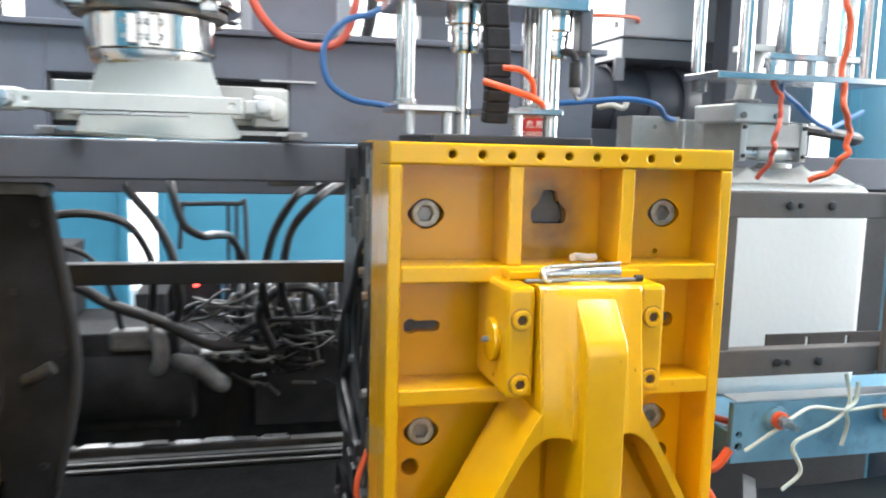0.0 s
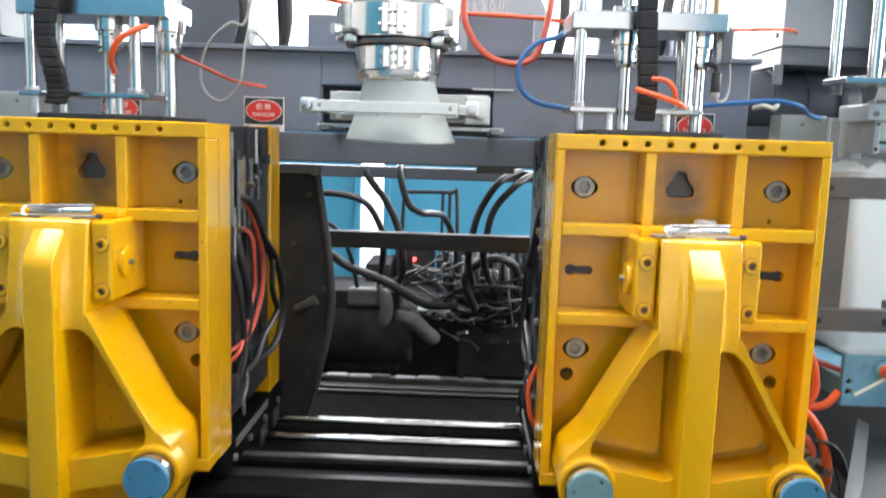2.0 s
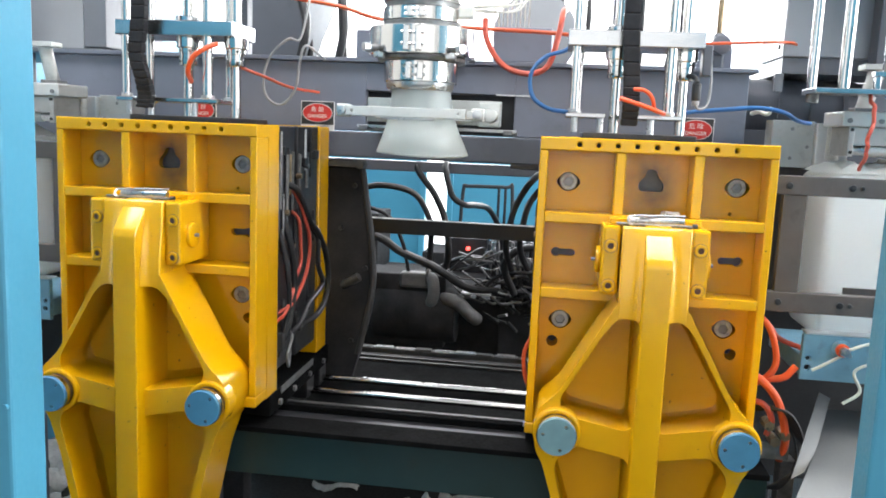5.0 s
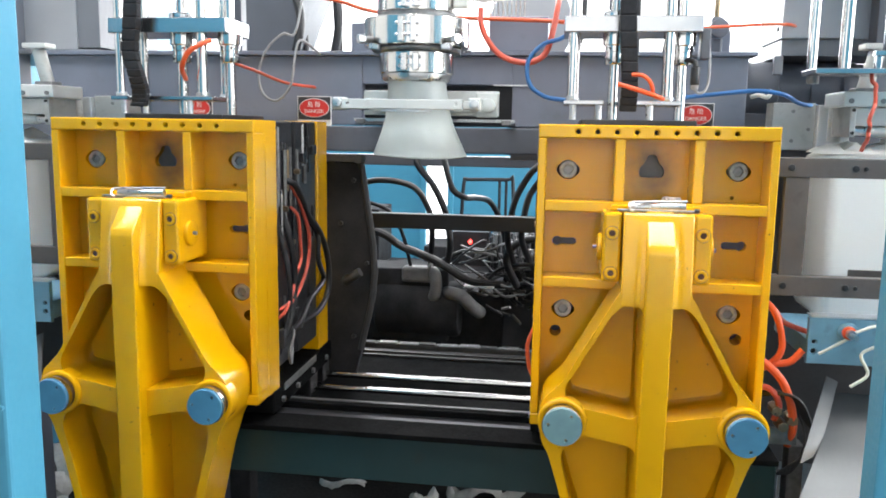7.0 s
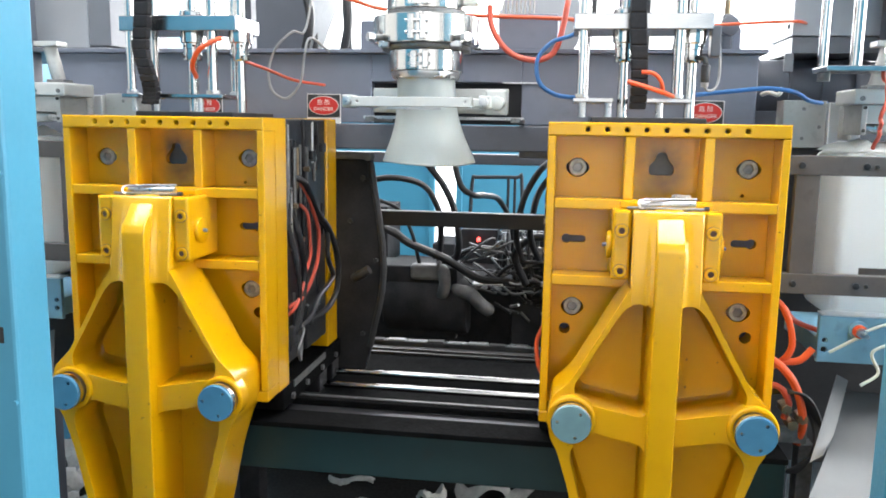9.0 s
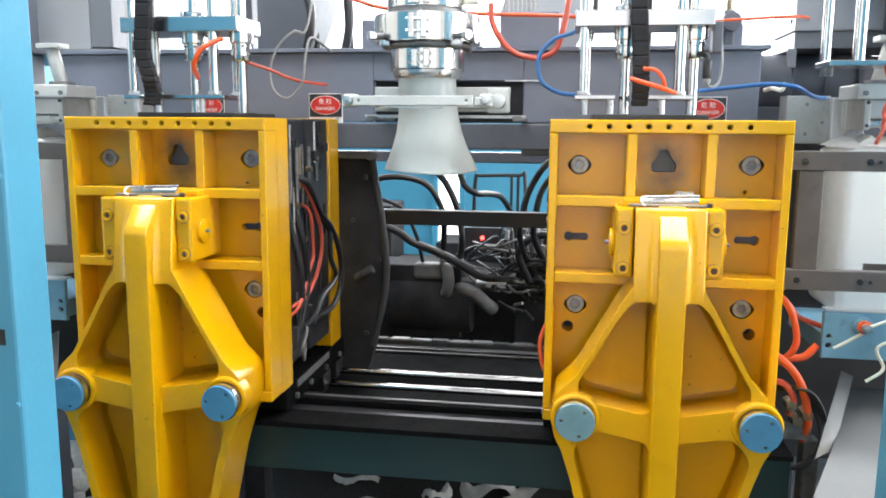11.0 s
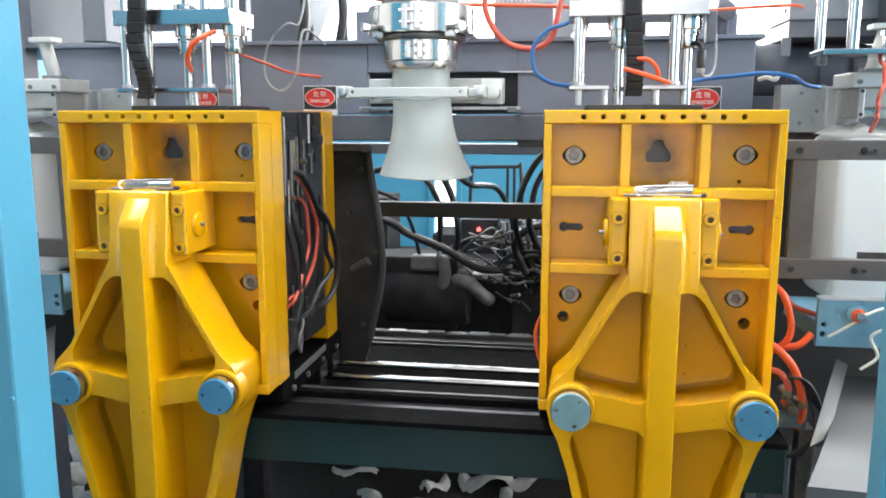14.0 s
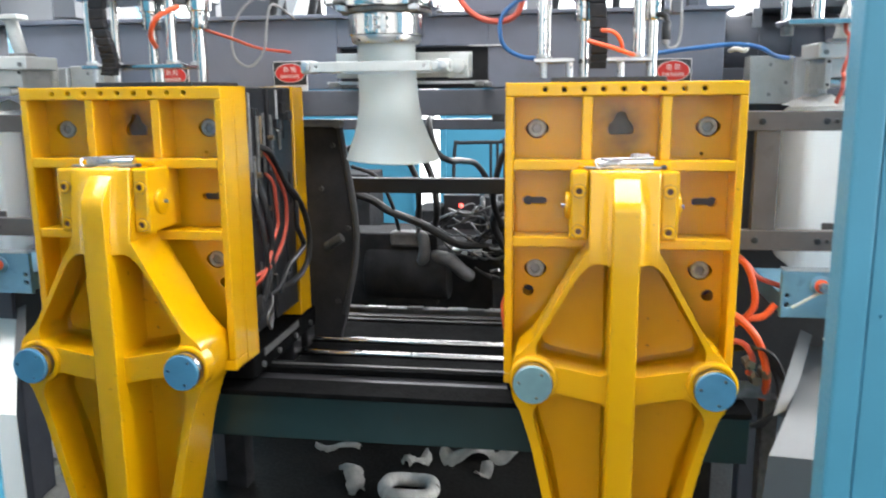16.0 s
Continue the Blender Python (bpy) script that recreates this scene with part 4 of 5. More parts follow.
hose("orange air hose curling between blow pin fittings", [(0.360, 1.10, 1.612), (0.382, 1.085, 1.608), (0.398, 1.08, 1.592), (0.405, 1.09, 1.570)], 0.0045, ORANGE, group=AIR)
hose("orange air hose drooping at a blow pin coupling", [(-0.640, 1.15, 1.690), (-0.652, 1.12, 1.678), (-0.681, 1.11, 1.656), (-0.705, 1.13, 1.622), (-0.720, 1.18, 1.600)], 0.006, ORANGE, group=AIR)
hose("faded red air hose behind a blow pin unit", [(-0.600, 1.2, 1.640), (-0.575, 1.30, 1.625), (-0.54, 1.40, 1.605), (-0.50, 1.54, 1.60)], 0.004, RED_HOSE, group=AIR)
hose("orange-red hose hanging in a bow before the frame", [(-0.009, 1.40, 1.80), (-0.006, 1.40, 1.755), (0.019, 1.40, 1.706), (0.059, 1.40, 1.672), (0.118, 1.40, 1.661), (0.161, 1.40, 1.684), (0.181, 1.40, 1.748), (0.192, 1.42, 1.82), (0.20, 1.56, 1.85)], 0.0075, RED_HOSE, group=AIR)
hose("thin orange air line stretched along the frame", [(-0.62, 1.52, 1.868), (-0.432, 1.50, 1.838), (-0.335, 1.50, 1.81), (-0.22, 1.5, 1.795), (-0.051, 1.50, 1.787), (0.179, 1.50, 1.778), (0.26, 1.54, 1.77)], 0.0055, ORANGE, group=AIR)
hose("thin orange air line before the bright window", [(0.47, 1.5, 1.755), (0.60, 1.5, 1.762), (0.78, 1.55, 1.775), (0.85, 1.66, 1.78)], 0.004, ORANGE, group=AIR)
hose("blue air hose hanging in a bow beside a guide rod", [(0.24, 1.34, 1.745), (0.203, 1.35, 1.718), (0.155, 1.35, 1.701), (0.120, 1.35, 1.659), (0.126, 1.35, 1.602), (0.166, 1.35, 1.572), (0.216, 1.35, 1.564), (0.26, 1.33, 1.556)], 0.0055, BLUE_HOSE, group=AIR)
hose("blue air hose lying across the dark frame", [(0.46, 1.30, 1.562), (0.522, 1.35, 1.575), (0.602, 1.35, 1.584), (0.682, 1.35, 1.591), (0.748, 1.36, 1.583), (0.80, 1.42, 1.565), (0.86, 1.48, 1.560)], 0.0055, BLUE_HOSE, group=AIR)
hose("pale grey air hose hanging in a loop", [(-0.497, 1.45, 1.90), (-0.497, 1.42, 1.823), (-0.512, 1.40, 1.735), (-0.546, 1.40, 1.734), (-0.594, 1.40, 1.690), (-0.615, 1.40, 1.629), (-0.604, 1.40, 1.576), (-0.564, 1.40, 1.557), (-0.524, 1.40, 1.600), (-0.512, 1.40, 1.675), (-0.50, 1.42, 1.72), (-0.48, 1.54, 1.69)], 0.0035, PALE_PIPE, group=AIR)
random.seed(4)
for i in range(9):
    x = 0.0 + 0.012 * i
    hose("thin white heater cable above the die head", [(DX + 0.11, DY - 0.02, 1.785 + 0.004 * (i % 3)), (x, 1.24, 1.80 + random.uniform(-0.01, 0.02)), (x + 0.02, 1.30, 1.845 + random.uniform(0, 0.03)), (x + 0.01, 1.42, 1.93), (x, 1.58, 1.80)], 0.0022, CABLE_WHITE, "cable", "heater cables", "cable", 6)

# ---------------- upper machinery ----------------
def cabinet(x0, x1, slope):
    c = thing("sheet_cabinet", "light grey sheet metal cabinet above the machine frame", "cabinet", group="upper cabinets")
    if slope > 0:
        part("body", box(x0, x1, 1.62, 1.86, 1.745, 2.35, 0.004), CABINET, c)
        part("bottom_flange", box(x0 + 0.004, x1 + 0.04, 1.63, 1.884, 1.700, 1.744, 0.002), MACHINE_MID, c)
        part("screw", rod((x0, 1.66, 1.775), (x0 - 0.004, 1.66, 1.775), 0.007, seg=12), BLACK, c)
    else:
        part("body", box(x0, x1, 1.66, 2.1, 1.715, 2.35, 0.004), CABINET, c)
        part("bottom_flange", box(x0 - 0.04, x1 + 0.09, 1.62, 2.12, 1.700, 1.714, 0.002), MACHINE_MID, c)
        k = part("side_door", box(0, 0.075, 0.03, 0.4, 0, 0.6, 0.003), MACHINE_MID, c)
        k.matrix_basis = pose(x1 + 0.001, 1.63, 1.722)
    part("hanging_bracket", box((x0 if slope > 0 else x1) - 0.012, (x0 if slope > 0 else x1) + 0.012, 1.63, 1.64, 1.65, 1.700, 0.002), MACHINE_MID, c)
    return c


cabinet(0.797, 1.16, 1)
cabinet(-2.1, -1.31, -1)
for x0, x1 in ((0.60, 1.05), (-1.30, -0.98)):
    d = thing("drive_motor", "dark grey painted motor drum under the cabinet", "motor", group="drive motors")
    part("drum", rod((x0, 1.78, 1.61), (x1, 1.78, 1.61), 0.085, seg=40, bevel=0.012), MACHINE, d)
    for i in range(5):
        x = x0 + 0.05 + i * (x1 - x0 - 0.1) / 4
        part("cooling_fin", rod((x - 0.006, 1.78, 1.61), (x + 0.006, 1.78, 1.61), 0.092, seg=40), MACHINE, d)
    part("foot", box(x0 + 0.05, x1 - 0.05, 1.71, 1.85, 1.492, 1.545, 0.003), MACHINE, d)
back_beam = thing("rear_cross_member", "dark grey painted rear cross member of the machine", "beam")
part("beam", box(-1.45, 1.38, 1.69, 1.90, 1.43, 1.492, 0.004), MACHINE, back_beam)
part("back_panel", box(0.60, 1.50, 1.885, 1.90, 1.4925, 1.6995, 0.003), MACHINE, back_beam)
hose("small white pipe elbow on the dark frame", [(0.715, 1.55, 1.585), (0.722, 1.50, 1.588), (0.74, 1.485, 1.582), (0.75, 1.485, 1.60)], 0.006, CABLE_WHITE, "pipe elbow", "", "pipe_elbow")
vb = thing("valve", "dark cast valve with a hand knob and hose nipples", "valve")
part("body", box(0.605, 0.635, 1.58, 1.62, 1.703, 1.80, 0.006), MACHINE, vb)
part("knob", rod((0.62, 1.575, 1.765), (0.62, 1.545, 1.765), 0.026, seg=14, bevel=0.003), MACHINE, vb)
part("nipple", rod((0.62, 1.60, 1.80), (0.62, 1.60, 1.90), 0.008, seg=12), BRONZE, vb)
for i, (x, y) in enumerate(((-0.62, 1.72), (-0.52, 1.80), (0.24, 1.75), (0.50, 1.70))):
    hose("thick black cable rising behind the machine frame", [(x, y, 1.70), (x + 0.02, y, 1.82), (x - 0.03 + 0.02 * i, y + 0.05, 1.98), (x - 0.06, y + 0.2, 2.2), (x - 0.06, y + 0.3, 1.70)], 0.014, RUBBER, "cable", "rising cables", "cable")
hop = thing("material_hopper", "mid-grey sheet metal hopper behind the frame", "hopper", group="hoppers")
hb = bmesh.new()
bmesh.ops.create_cone(hb, cap_ends=True, segments=4, radius1=0.12, radius2=0.34, depth=0.5, matrix=pose(-0.78, 2.0, 1.96, 0, 0, 45))
part("cone", hb, MACHINE_MID, hop)
part("neck", box(-0.85, -0.71, 1.93, 2.07, 1.49, 1.72, 0.004), MACHINE_MID, hop)
tank = thing("round_tank", "mid-grey painted round blower housing behind the frame", "blower", group="hoppers")
part("housing", rod((0.10, 2.0, 1.83), (0.10, 2.16, 1.83), 0.13, seg=48, bevel=0.01), MACHINE_MID, tank)
part("rim", rod((0.10, 1.99, 1.83), (0.10, 2.0, 1.83), 0.14, seg=48, bevel=0.002), CABINET, tank)
part("stand", box(0.04, 0.16, 2.0, 2.15, 1.385, 1.71, 0.004), MACHINE_MID, tank)


# ---------------- side stations with the finished containers ----------------
def bx(f, x0, x1, *rest, **kw):
    a, c = sorted((f(x0), f(x1)))
    return box(a, c, *rest, **kw)


def kinked(pts, amp, seed):
    """The same run with small kinks, as an old coiled hose has."""
    rnd, out = random.Random(seed), []
    for a, c in zip(pts, pts[1:]):
        for k in range(3):
            u = k / 3
            out.append(tuple(a[i] + (c[i] - a[i]) * u + (rnd.uniform(-amp, amp) if i < 2 else 0) for i in range(3)))
    return out + [pts[-1]]


def station(f, right):
    hw = 0.155 if right else 0.19
    side = "east" if right else "west"
    s = thing("bottle_frame", "brown-grey painted square bar frame before a white container", "bar frame", group="bar frames")
    part("top_bar", bx(f, 0.66, 1.34, 1.05, 1.075, 1.397, 1.438, 0.002), FRAME_BROWN, s)
    part("bottom_bar", bx(f, 0.66, 1.34, 1.05, 1.075, 1.141, 1.185, 0.002), FRAME_BROWN, s)
    part("upright", bx(f, 0.685, 0.735, 1.052, 1.073, 1.185, 1.397, 0.002), FRAME_BROWN, s)
    part("upright", bx(f, 1.015, 1.05, 1.04, 1.0495, 1.141, 1.438, 0.002), FRAME_BROWN, s)
    part("post", bx(f, 1.26, 1.32, 1.076, 1.13, 0, 1.44, 0.002), FRAME_BROWN, s)
    for x in (0.695, 0.823, 0.843, 0.90, 1.032):
        for z in (1.417, 1.163):
            h = part("bolt", rod((f(x), 1.0515, z), (f(x), 1.046 if x < 1 else 1.036, z), 0.0075 if x != 0.843 else 0.005, seg=12, bevel=0.002), BLACK, s)
    part("slotted_strip", plate([(f(a), b) for a, b in rect(0.85, 1.30, 1.164, 1.192)], [[(f(a), b) for a, b in rect(x, x + 0.009, 1.170, 1.186)] for x in (0.925, 1.005, 1.085)], 1.116, 1.122), FRAME_BROWN, s)
    part("strip_foot", bx(f, 1.18, 1.24, 1.076, 1.116, 1.165, 1.172, 0.001), FRAME_BROWN, s)
    # the container
    c = thing("container", "new white plastic container with a moulded shoulder and neck", "container", group="containers")
    bm = box(-hw, hw, -0.12, 0.12, 0, 0.40, 0.022, seg=5)
    part("body", bm, HDPE, c)
    part("shoulder", lathe([(0.03, 0.398), (0.115, 0.398), (0.10, 0.414), (0.06, 0.424), (0.03, 0.424)], 0.02, 0, 36), HDPE, c)
    part("neck", lathe([(0.016, 0.42), (0.032, 0.42), (0.032, 0.436), (0.016, 0.436)], 0.02, 0, 28), HDPE, c)
    rnd = random.Random(5 if right else 6)
    fl = bmesh.new()
    grid = [[fl.verts.new(((-0.215 + 0.025 * i) * hw / 0.19 + rnd.uniform(-0.006, 0.006), -0.125 + 0.04 * j + rnd.uniform(-0.008, 0.008), 0.402 + (0.006 + 0.026 * rnd.random()) * (0 < i < 15 and 0 < j < 5))) for j in range(6)] for i in range(16)]
    for i in range(15):
        for j in range(5):
            fl.faces.new((grid[i][j], grid[i + 1][j], grid[i + 1][j + 1], grid[i][j + 1]))
    bmesh.ops.solidify(fl, geom=fl.faces[:], thickness=0.003)
    part("flash", fl, HDPE, c, "crumpled white moulding flash")
    c.matrix_basis = pose(f(0.993) if right else -1.425, 1.36, 1.042)
    tb = thing("container_table", "dull blue painted box beam carrying a container", "support beam", group="container tables")
    part("beam", bx(f, 0.762, 1.36, 1.08, 1.34, 0.995, 1.041, 0.003), BRACKET_BLUE, tb)
    part("front_face", plate([(f(a), b) for a, b in rect(0.762, 1.36, 0.988, 1.091)], [circle(f(0.776), 1.037, 0.0055, 12), circle(f(0.776), 1.016, 0.0065, 12)], 1.068, 1.0795, 0.002), BRACKET_BLUE, tb)
    # black sheet for the shade inside the two beam holes
    part("hole_backing", bx(f, 0.766, 0.79, 1.0765, 1.0795, 1.005, 1.045, 0), DARK_HOLE, tb)
    part("top_sheet", bx(f, 0.768, 1.36, 1.07, 1.11, 1.0915, 1.0945, 0.001), ZINC, tb)
    for x in (0.842, 1.06):
        k = part("stud", rod((f(x), 1.068, 1.063), (f(x), 1.012, 1.063), 0.0055, seg=14), STEEL, tb)
        part("washer", rod((f(x), 1.0678, 1.063), (f(x), 1.060, 1.063), 0.021, seg=24, bevel=0.001), BRACKET_BLUE, k)
        part("red_ring", rod((f(x), 1.060, 1.063), (f(x), 1.050, 1.063), 0.0145, seg=24, bevel=0.001), ORANGE, k)
        part("nut", rod((f(x), 1.050, 1.063), (f(x), 1.036, 1.063), 0.011, seg=6), STEEL, k)
    part("leg", bx(f, 1.27, 1.33, 1.16, 1.22, 0, 0.995, 0.003), BRACKET_BLUE, tb)
    # gripper head over the container
    g = thing("gripper_head", "aluminium gripper block with rollers above a container", "gripper", group="gripper heads")
    part("side_block", plate([(f(a), b) for a, b in rect(0.750, 0.855, 1.446, 1.567)], [circle(f(x), z, 0.004, 10) for x, z in ((0.80, 1.545), (0.80, 1.47), (0.84, 1.50))], 1.46, 1.53, 0.002), CAST, g)
    part("block_core", bx(f, 0.758, 0.85, 1.4605, 1.53, 1.456, 1.56, 0), GREASE_STEEL, g)
    part("bearing", bx(f, 0.855, 0.935, 1.44, 1.53, 1.446, 1.562, 0.003), ZINC, g)
    part("bearing_cylinder", rod((f(0.895), 1.435, 1.47), (f(0.895), 1.435, 1.565), 0.016, seg=24, bevel=0.002), CAST, g)
    part("front_housing", bx(f, 0.880, 1.02, 1.28, 1.40, 1.508, 1.552, 0.003), CAST, g)
    part("housing_cap", bx(f, 0.858, 0.975, 1.27, 1.41, 1.5525, 1.588, 0.004), PALE_METAL, g)
    for x in (0.878, 1.006):
        part("cheek_plate", bx(f, x, x + 0.014, 1.278, 1.402, 1.482, 1.555, 0.002), CAST, g)
    part("roller", rod((f(0.892), 1.30, 1.497), (f(1.006), 1.30, 1.497), 0.011, seg=20), STEEL, g)
    part("roller_sleeve", rod((f(0.925), 1.30, 1.497), (f(0.985), 1.30, 1.497), 0.014, seg=20, bevel=0.001), PALE_METAL, g)
    part("link_arm", bx(f, 0.90, 0.96, 1.40, 1.54, 1.52, 1.545, 0.002), GREASE_STEEL, g)
    part("air_cylinder", rod((f(0.93), 1.36, 1.59), (f(0.955), 1.36, 1.69), 0.018, seg=20, bevel=0.002), CAST, g)
    part("cylinder_head", bx(f, 0.918, 0.988, 1.335, 1.385, 1.6905, 1.704, 0.002), PALE_METAL, g)
    part("cylinder_foot", bx(f, 0.905, 0.955, 1.335, 1.385, 1.5885, 1.600, 0.002), GREASE_STEEL, g)
    for x in (0.875, 0.945):
        part("screw", rod((f(x), 1.2705, 1.566), (f(x), 1.266, 1.566), 0.006, seg=10), GREASE_STEEL, g)
    for x in (0.885, 1.013):
        for z in (1.492, 1.545):
            part("screw", rod((f(x), 1.2785, z), (f(x), 1.274, z), 0.004, seg=10), DARK_HOLE, g)
    # lifting plate with guide rods
    if right:
        l = thing("lifting_unit", "aluminium plate with chrome guide rods over a gripper", "lifting unit", group="lifting units")
        part("plate", bx(f, 0.768, 1.126, 1.19, 1.30, 1.623, 1.635, 0.0015), ALU, l)
        for x, y, r in ((0.785, 1.285, 0.011), (0.835, 1.215, 0.013), (1.10, 1.285, 0.011), (1.085, 1.215, 0.013)):
            part("guide_rod", rod((f(x), y, 1.635), (f(x), y, 2.0), r, seg=24), CHROME, l)
        part("foot", rod((f(0.79), 1.285, 1.605), (f(0.79), 1.285, 1.623), 0.014, seg=16), GREASE_STEEL, l)
        part("upper_bar", bx(f, 0.915, 1.12, 1.26, 1.28, 1.668, 1.680, 0.001), ALU, l)
        for x in (0.925, 0.965, 1.01, 1.055):
            part("upright", bx(f, x - 0.006, x + 0.006, 1.262, 1.278, 1.635, 1.668, 0.001), ALU, l)
        part("cylinder", rod((f(0.95), 1.27, 1.68), (f(0.95), 1.27, 1.80), 0.016, seg=22, bevel=0.002), ALU, l)
        part("cylinder", rod((f(1.03), 1.27, 1.68), (f(1.03), 1.27, 1.80), 0.010, seg=22), STEEL, l)
        part("top_plate", bx(f, 0.76, 1.13, 1.19, 1.60, 2.0, 2.02, 0.002), ALU, l)
        part("top_post", bx(f, 1.02, 1.10, 1.56, 1.62, 1.492, 2.0, 0.002), MACHINE, l)
    # chute of bent sheet; the west tray's white stands in for strong light
    t = thing("discharge_chute", "bent galvanised sheet metal discharge chute" if right else "sheet metal discharge chute, its tray whitened as if strongly lit", "chute", group="discharge chutes")
    ch = bmesh.new()
    lines = (((0.858, 1.16, 0.892), (1.30, 1.16, 0.900)), ((0.778, 1.0, 0.800), (1.30, 1.0, 0.802)), ((0.717, 0.90, 0.735), (1.30, 0.90, 0.735)), ((0.690, 0.87, 0.52), (1.30, 0.87, 0.52)))
    rows = [[ch.verts.new((f(x), y, z)) for x, y, z in line] for line in lines]
    for a, c2 in zip(rows, rows[1:]):
        ch.faces.new((a[0], a[1], c2[1], c2[0]))
    bmesh.ops.subdivide_edges(ch, edges=ch.edges[:], cuts=4, use_grid_fill=True)
    for v in ch.verts:
        v.co.z += 0.004 * math.sin(v.co.y * 40) * math.sin(v.co.x * 17)
    bmesh.ops.solidify(ch, geom=ch.faces[:], thickness=0.003)
    part("tray", ch, GALV if right else LIT_TRAY_WHITE, t)
    fl = bmesh.new()
    lip = [[fl.verts.new((f(x), y, z)) for x, y, z in line] for line in (((0.824, 1.12, 0.945), (0.849, 1.12, 0.933)), ((0.766, 1.02, 0.839), (0.797, 1.02, 0.841)), ((0.741, 0.98, 0.788), (0.767, 0.98, 0.806)))]
    for a, c2 in zip(lip, lip[1:]):
        fl.faces.new((a[0], a[1], c2[1], c2[0]))
    bmesh.ops.subdivide_edges(fl, edges=fl.edges[:], cuts=2, use_grid_fill=True)
    bmesh.ops.solidify(fl, geom=fl.faces[:], thickness=0.003)
    part("side_lip", fl, GALV, t)
    for x in (0.80, 1.28):
        part("leg", bx(f, x, x + 0.03, 0.90, 0.93, 0, 0.60, 0.002), GALV, t)
    # hoses beside the platen
    if right:
        for pts, r, m in (([(0.62, 1.10, 1.14), (0.679, 1.06, 1.112), (0.706, 1.055, 1.032), (0.685, 1.06, 0.984), (0.63, 1.09, 0.95)], 0.0075, ORANGE),
                          ([(0.64, 1.09, 0.965), (0.685, 1.06, 0.984), (0.723, 1.05, 0.994), (0.748, 1.05, 1.022)], 0.008, ORANGE),
                          ([(0.63, 1.08, 1.0), (0.672, 1.04, 0.989), (0.715, 1.035, 0.939), (0.738, 1.04, 0.858), (0.735, 1.06, 0.80)], 0.009, ORANGE),
                          ([(0.63, 1.12, 1.11), (0.689, 1.10, 1.103), (0.72, 1.10, 1.07), (0.79, 1.10, 1.045)], 0.006, RED_HOSE),
                          ([(0.63, 1.06, 0.93), (0.68, 1.04, 0.935), (0.705, 1.04, 0.90), (0.70, 1.05, 0.86)], 0.007, RED_HOSE)):
            hose("orange air hose beside the yellow platen", pts, r, m, group="platen hoses")
        for i in range(6):
            a = 0.006 * i
            hose("thin black cable bundled beside the yellow platen", [(0.64, 1.08, 0.93 - a), (0.70 + a, 1.05 - a, 0.925), (0.752 + a, 1.045, 0.872 - a), (0.765 + a * 0.5, 1.04, 0.80), (0.73 - a, 1.05, 0.735), (0.67, 1.08, 0.78 + a)], 0.0035, RUBBER, "cable", "platen cables", "cable", 6)
        fb = thing("fitting_bracket", "pale grey bracket plate carrying hose fittings", "bracket")
        part("shelf", box(0.655, 0.750, 1.045, 1.053, 0.805, 0.843, 0.001), GREASE_STEEL, fb)
        part("post", box(0.738, 0.771, 1.054, 1.10, 0.0, 0.80, 0.002), GREASE_STEEL, fb)
        part("arm", box(0.738, 0.748, 1.0535, 1.10, 0.8002, 0.83, 0.001), GREASE_STEEL, fb)
        for x, z in ((0.70, 0.885), (0.735, 0.865), (0.715, 0.85)):
            single("hose_fitting", rod((x, 1.03, z), (x, 1.075, z), 0.012, seg=6, bevel=0.001), BRONZE, "brown brass hose fitting beside the yellow platen", "fitting", "hose fittings")
        hose("coiled orange hose hanging over a white container", kinked([(1.03, 1.24, 1.96), (1.022, 1.20, 1.768), (1.026, 1.20, 1.71), (1.020, 1.20, 1.641), (1.021, 1.19, 1.582), (1.041, 1.19, 1.538), (1.035, 1.19, 1.502), (1.009, 1.2, 1.465), (0.985, 1.22, 1.450)], 0.004, 3), 0.0055, ORANGE, group="coiled hoses")
        hose("coiled orange hose hanging over a white container", kinked([(0.90, 1.22, 1.625), (0.896, 1.20, 1.597), (0.906, 1.20, 1.558), (0.895, 1.20, 1.519), (0.902, 1.21, 1.484), (0.90, 1.25, 1.452)], 0.004, 8), 0.0045, RED_HOSE, group="coiled hoses")
        hose("blue air hose drooping from a lifting plate", [(0.95, 1.27, 1.625), (0.969, 1.29, 1.612), (1.008, 1.30, 1.591), (1.048, 1.30, 1.562), (1.12, 1.34, 1.548), (1.24, 1.5, 1.55), (1.38, 1.56, 1.6)], 0.005, BLUE_HOSE, group=AIR)
        hose("black hose running to the guard", [(1.02, 1.34, 1.55), (1.1, 1.36, 1.545), (1.25, 1.42, 1.535), (1.36, 1.56, 1.53)], 0.011, RUBBER, group=AIR)
        # pale ties knotted round the blue beam
        for pts in ([(0.85, 1.045, 1.067), (0.90, 1.055, 1.082), (0.966, 1.055, 1.074), (1.042, 1.06, 1.076), (1.06, 1.04, 1.07)],
                    [(0.965, 1.06, 1.135), (0.972, 1.055, 1.10), (0.968, 1.055, 1.075), (0.934, 1.055, 1.050), (0.873, 1.058, 1.019), (0.885, 1.05, 0.975), (0.852, 1.05, 0.945)],
                    [(0.99, 1.06, 1.120), (0.985, 1.055, 1.09), (0.963, 1.05, 1.075), (0.975, 1.058, 1.05), (0.968, 1.06, 1.01)],
                    [(0.84, 1.055, 1.05), (0.80, 1.06, 1.022), (0.785, 1.062, 1.012)]):
            hose("pale plastic tie knotted round a blue beam", pts, 0.0035, STRAP, "tie", "plastic ties", "tie", 6)


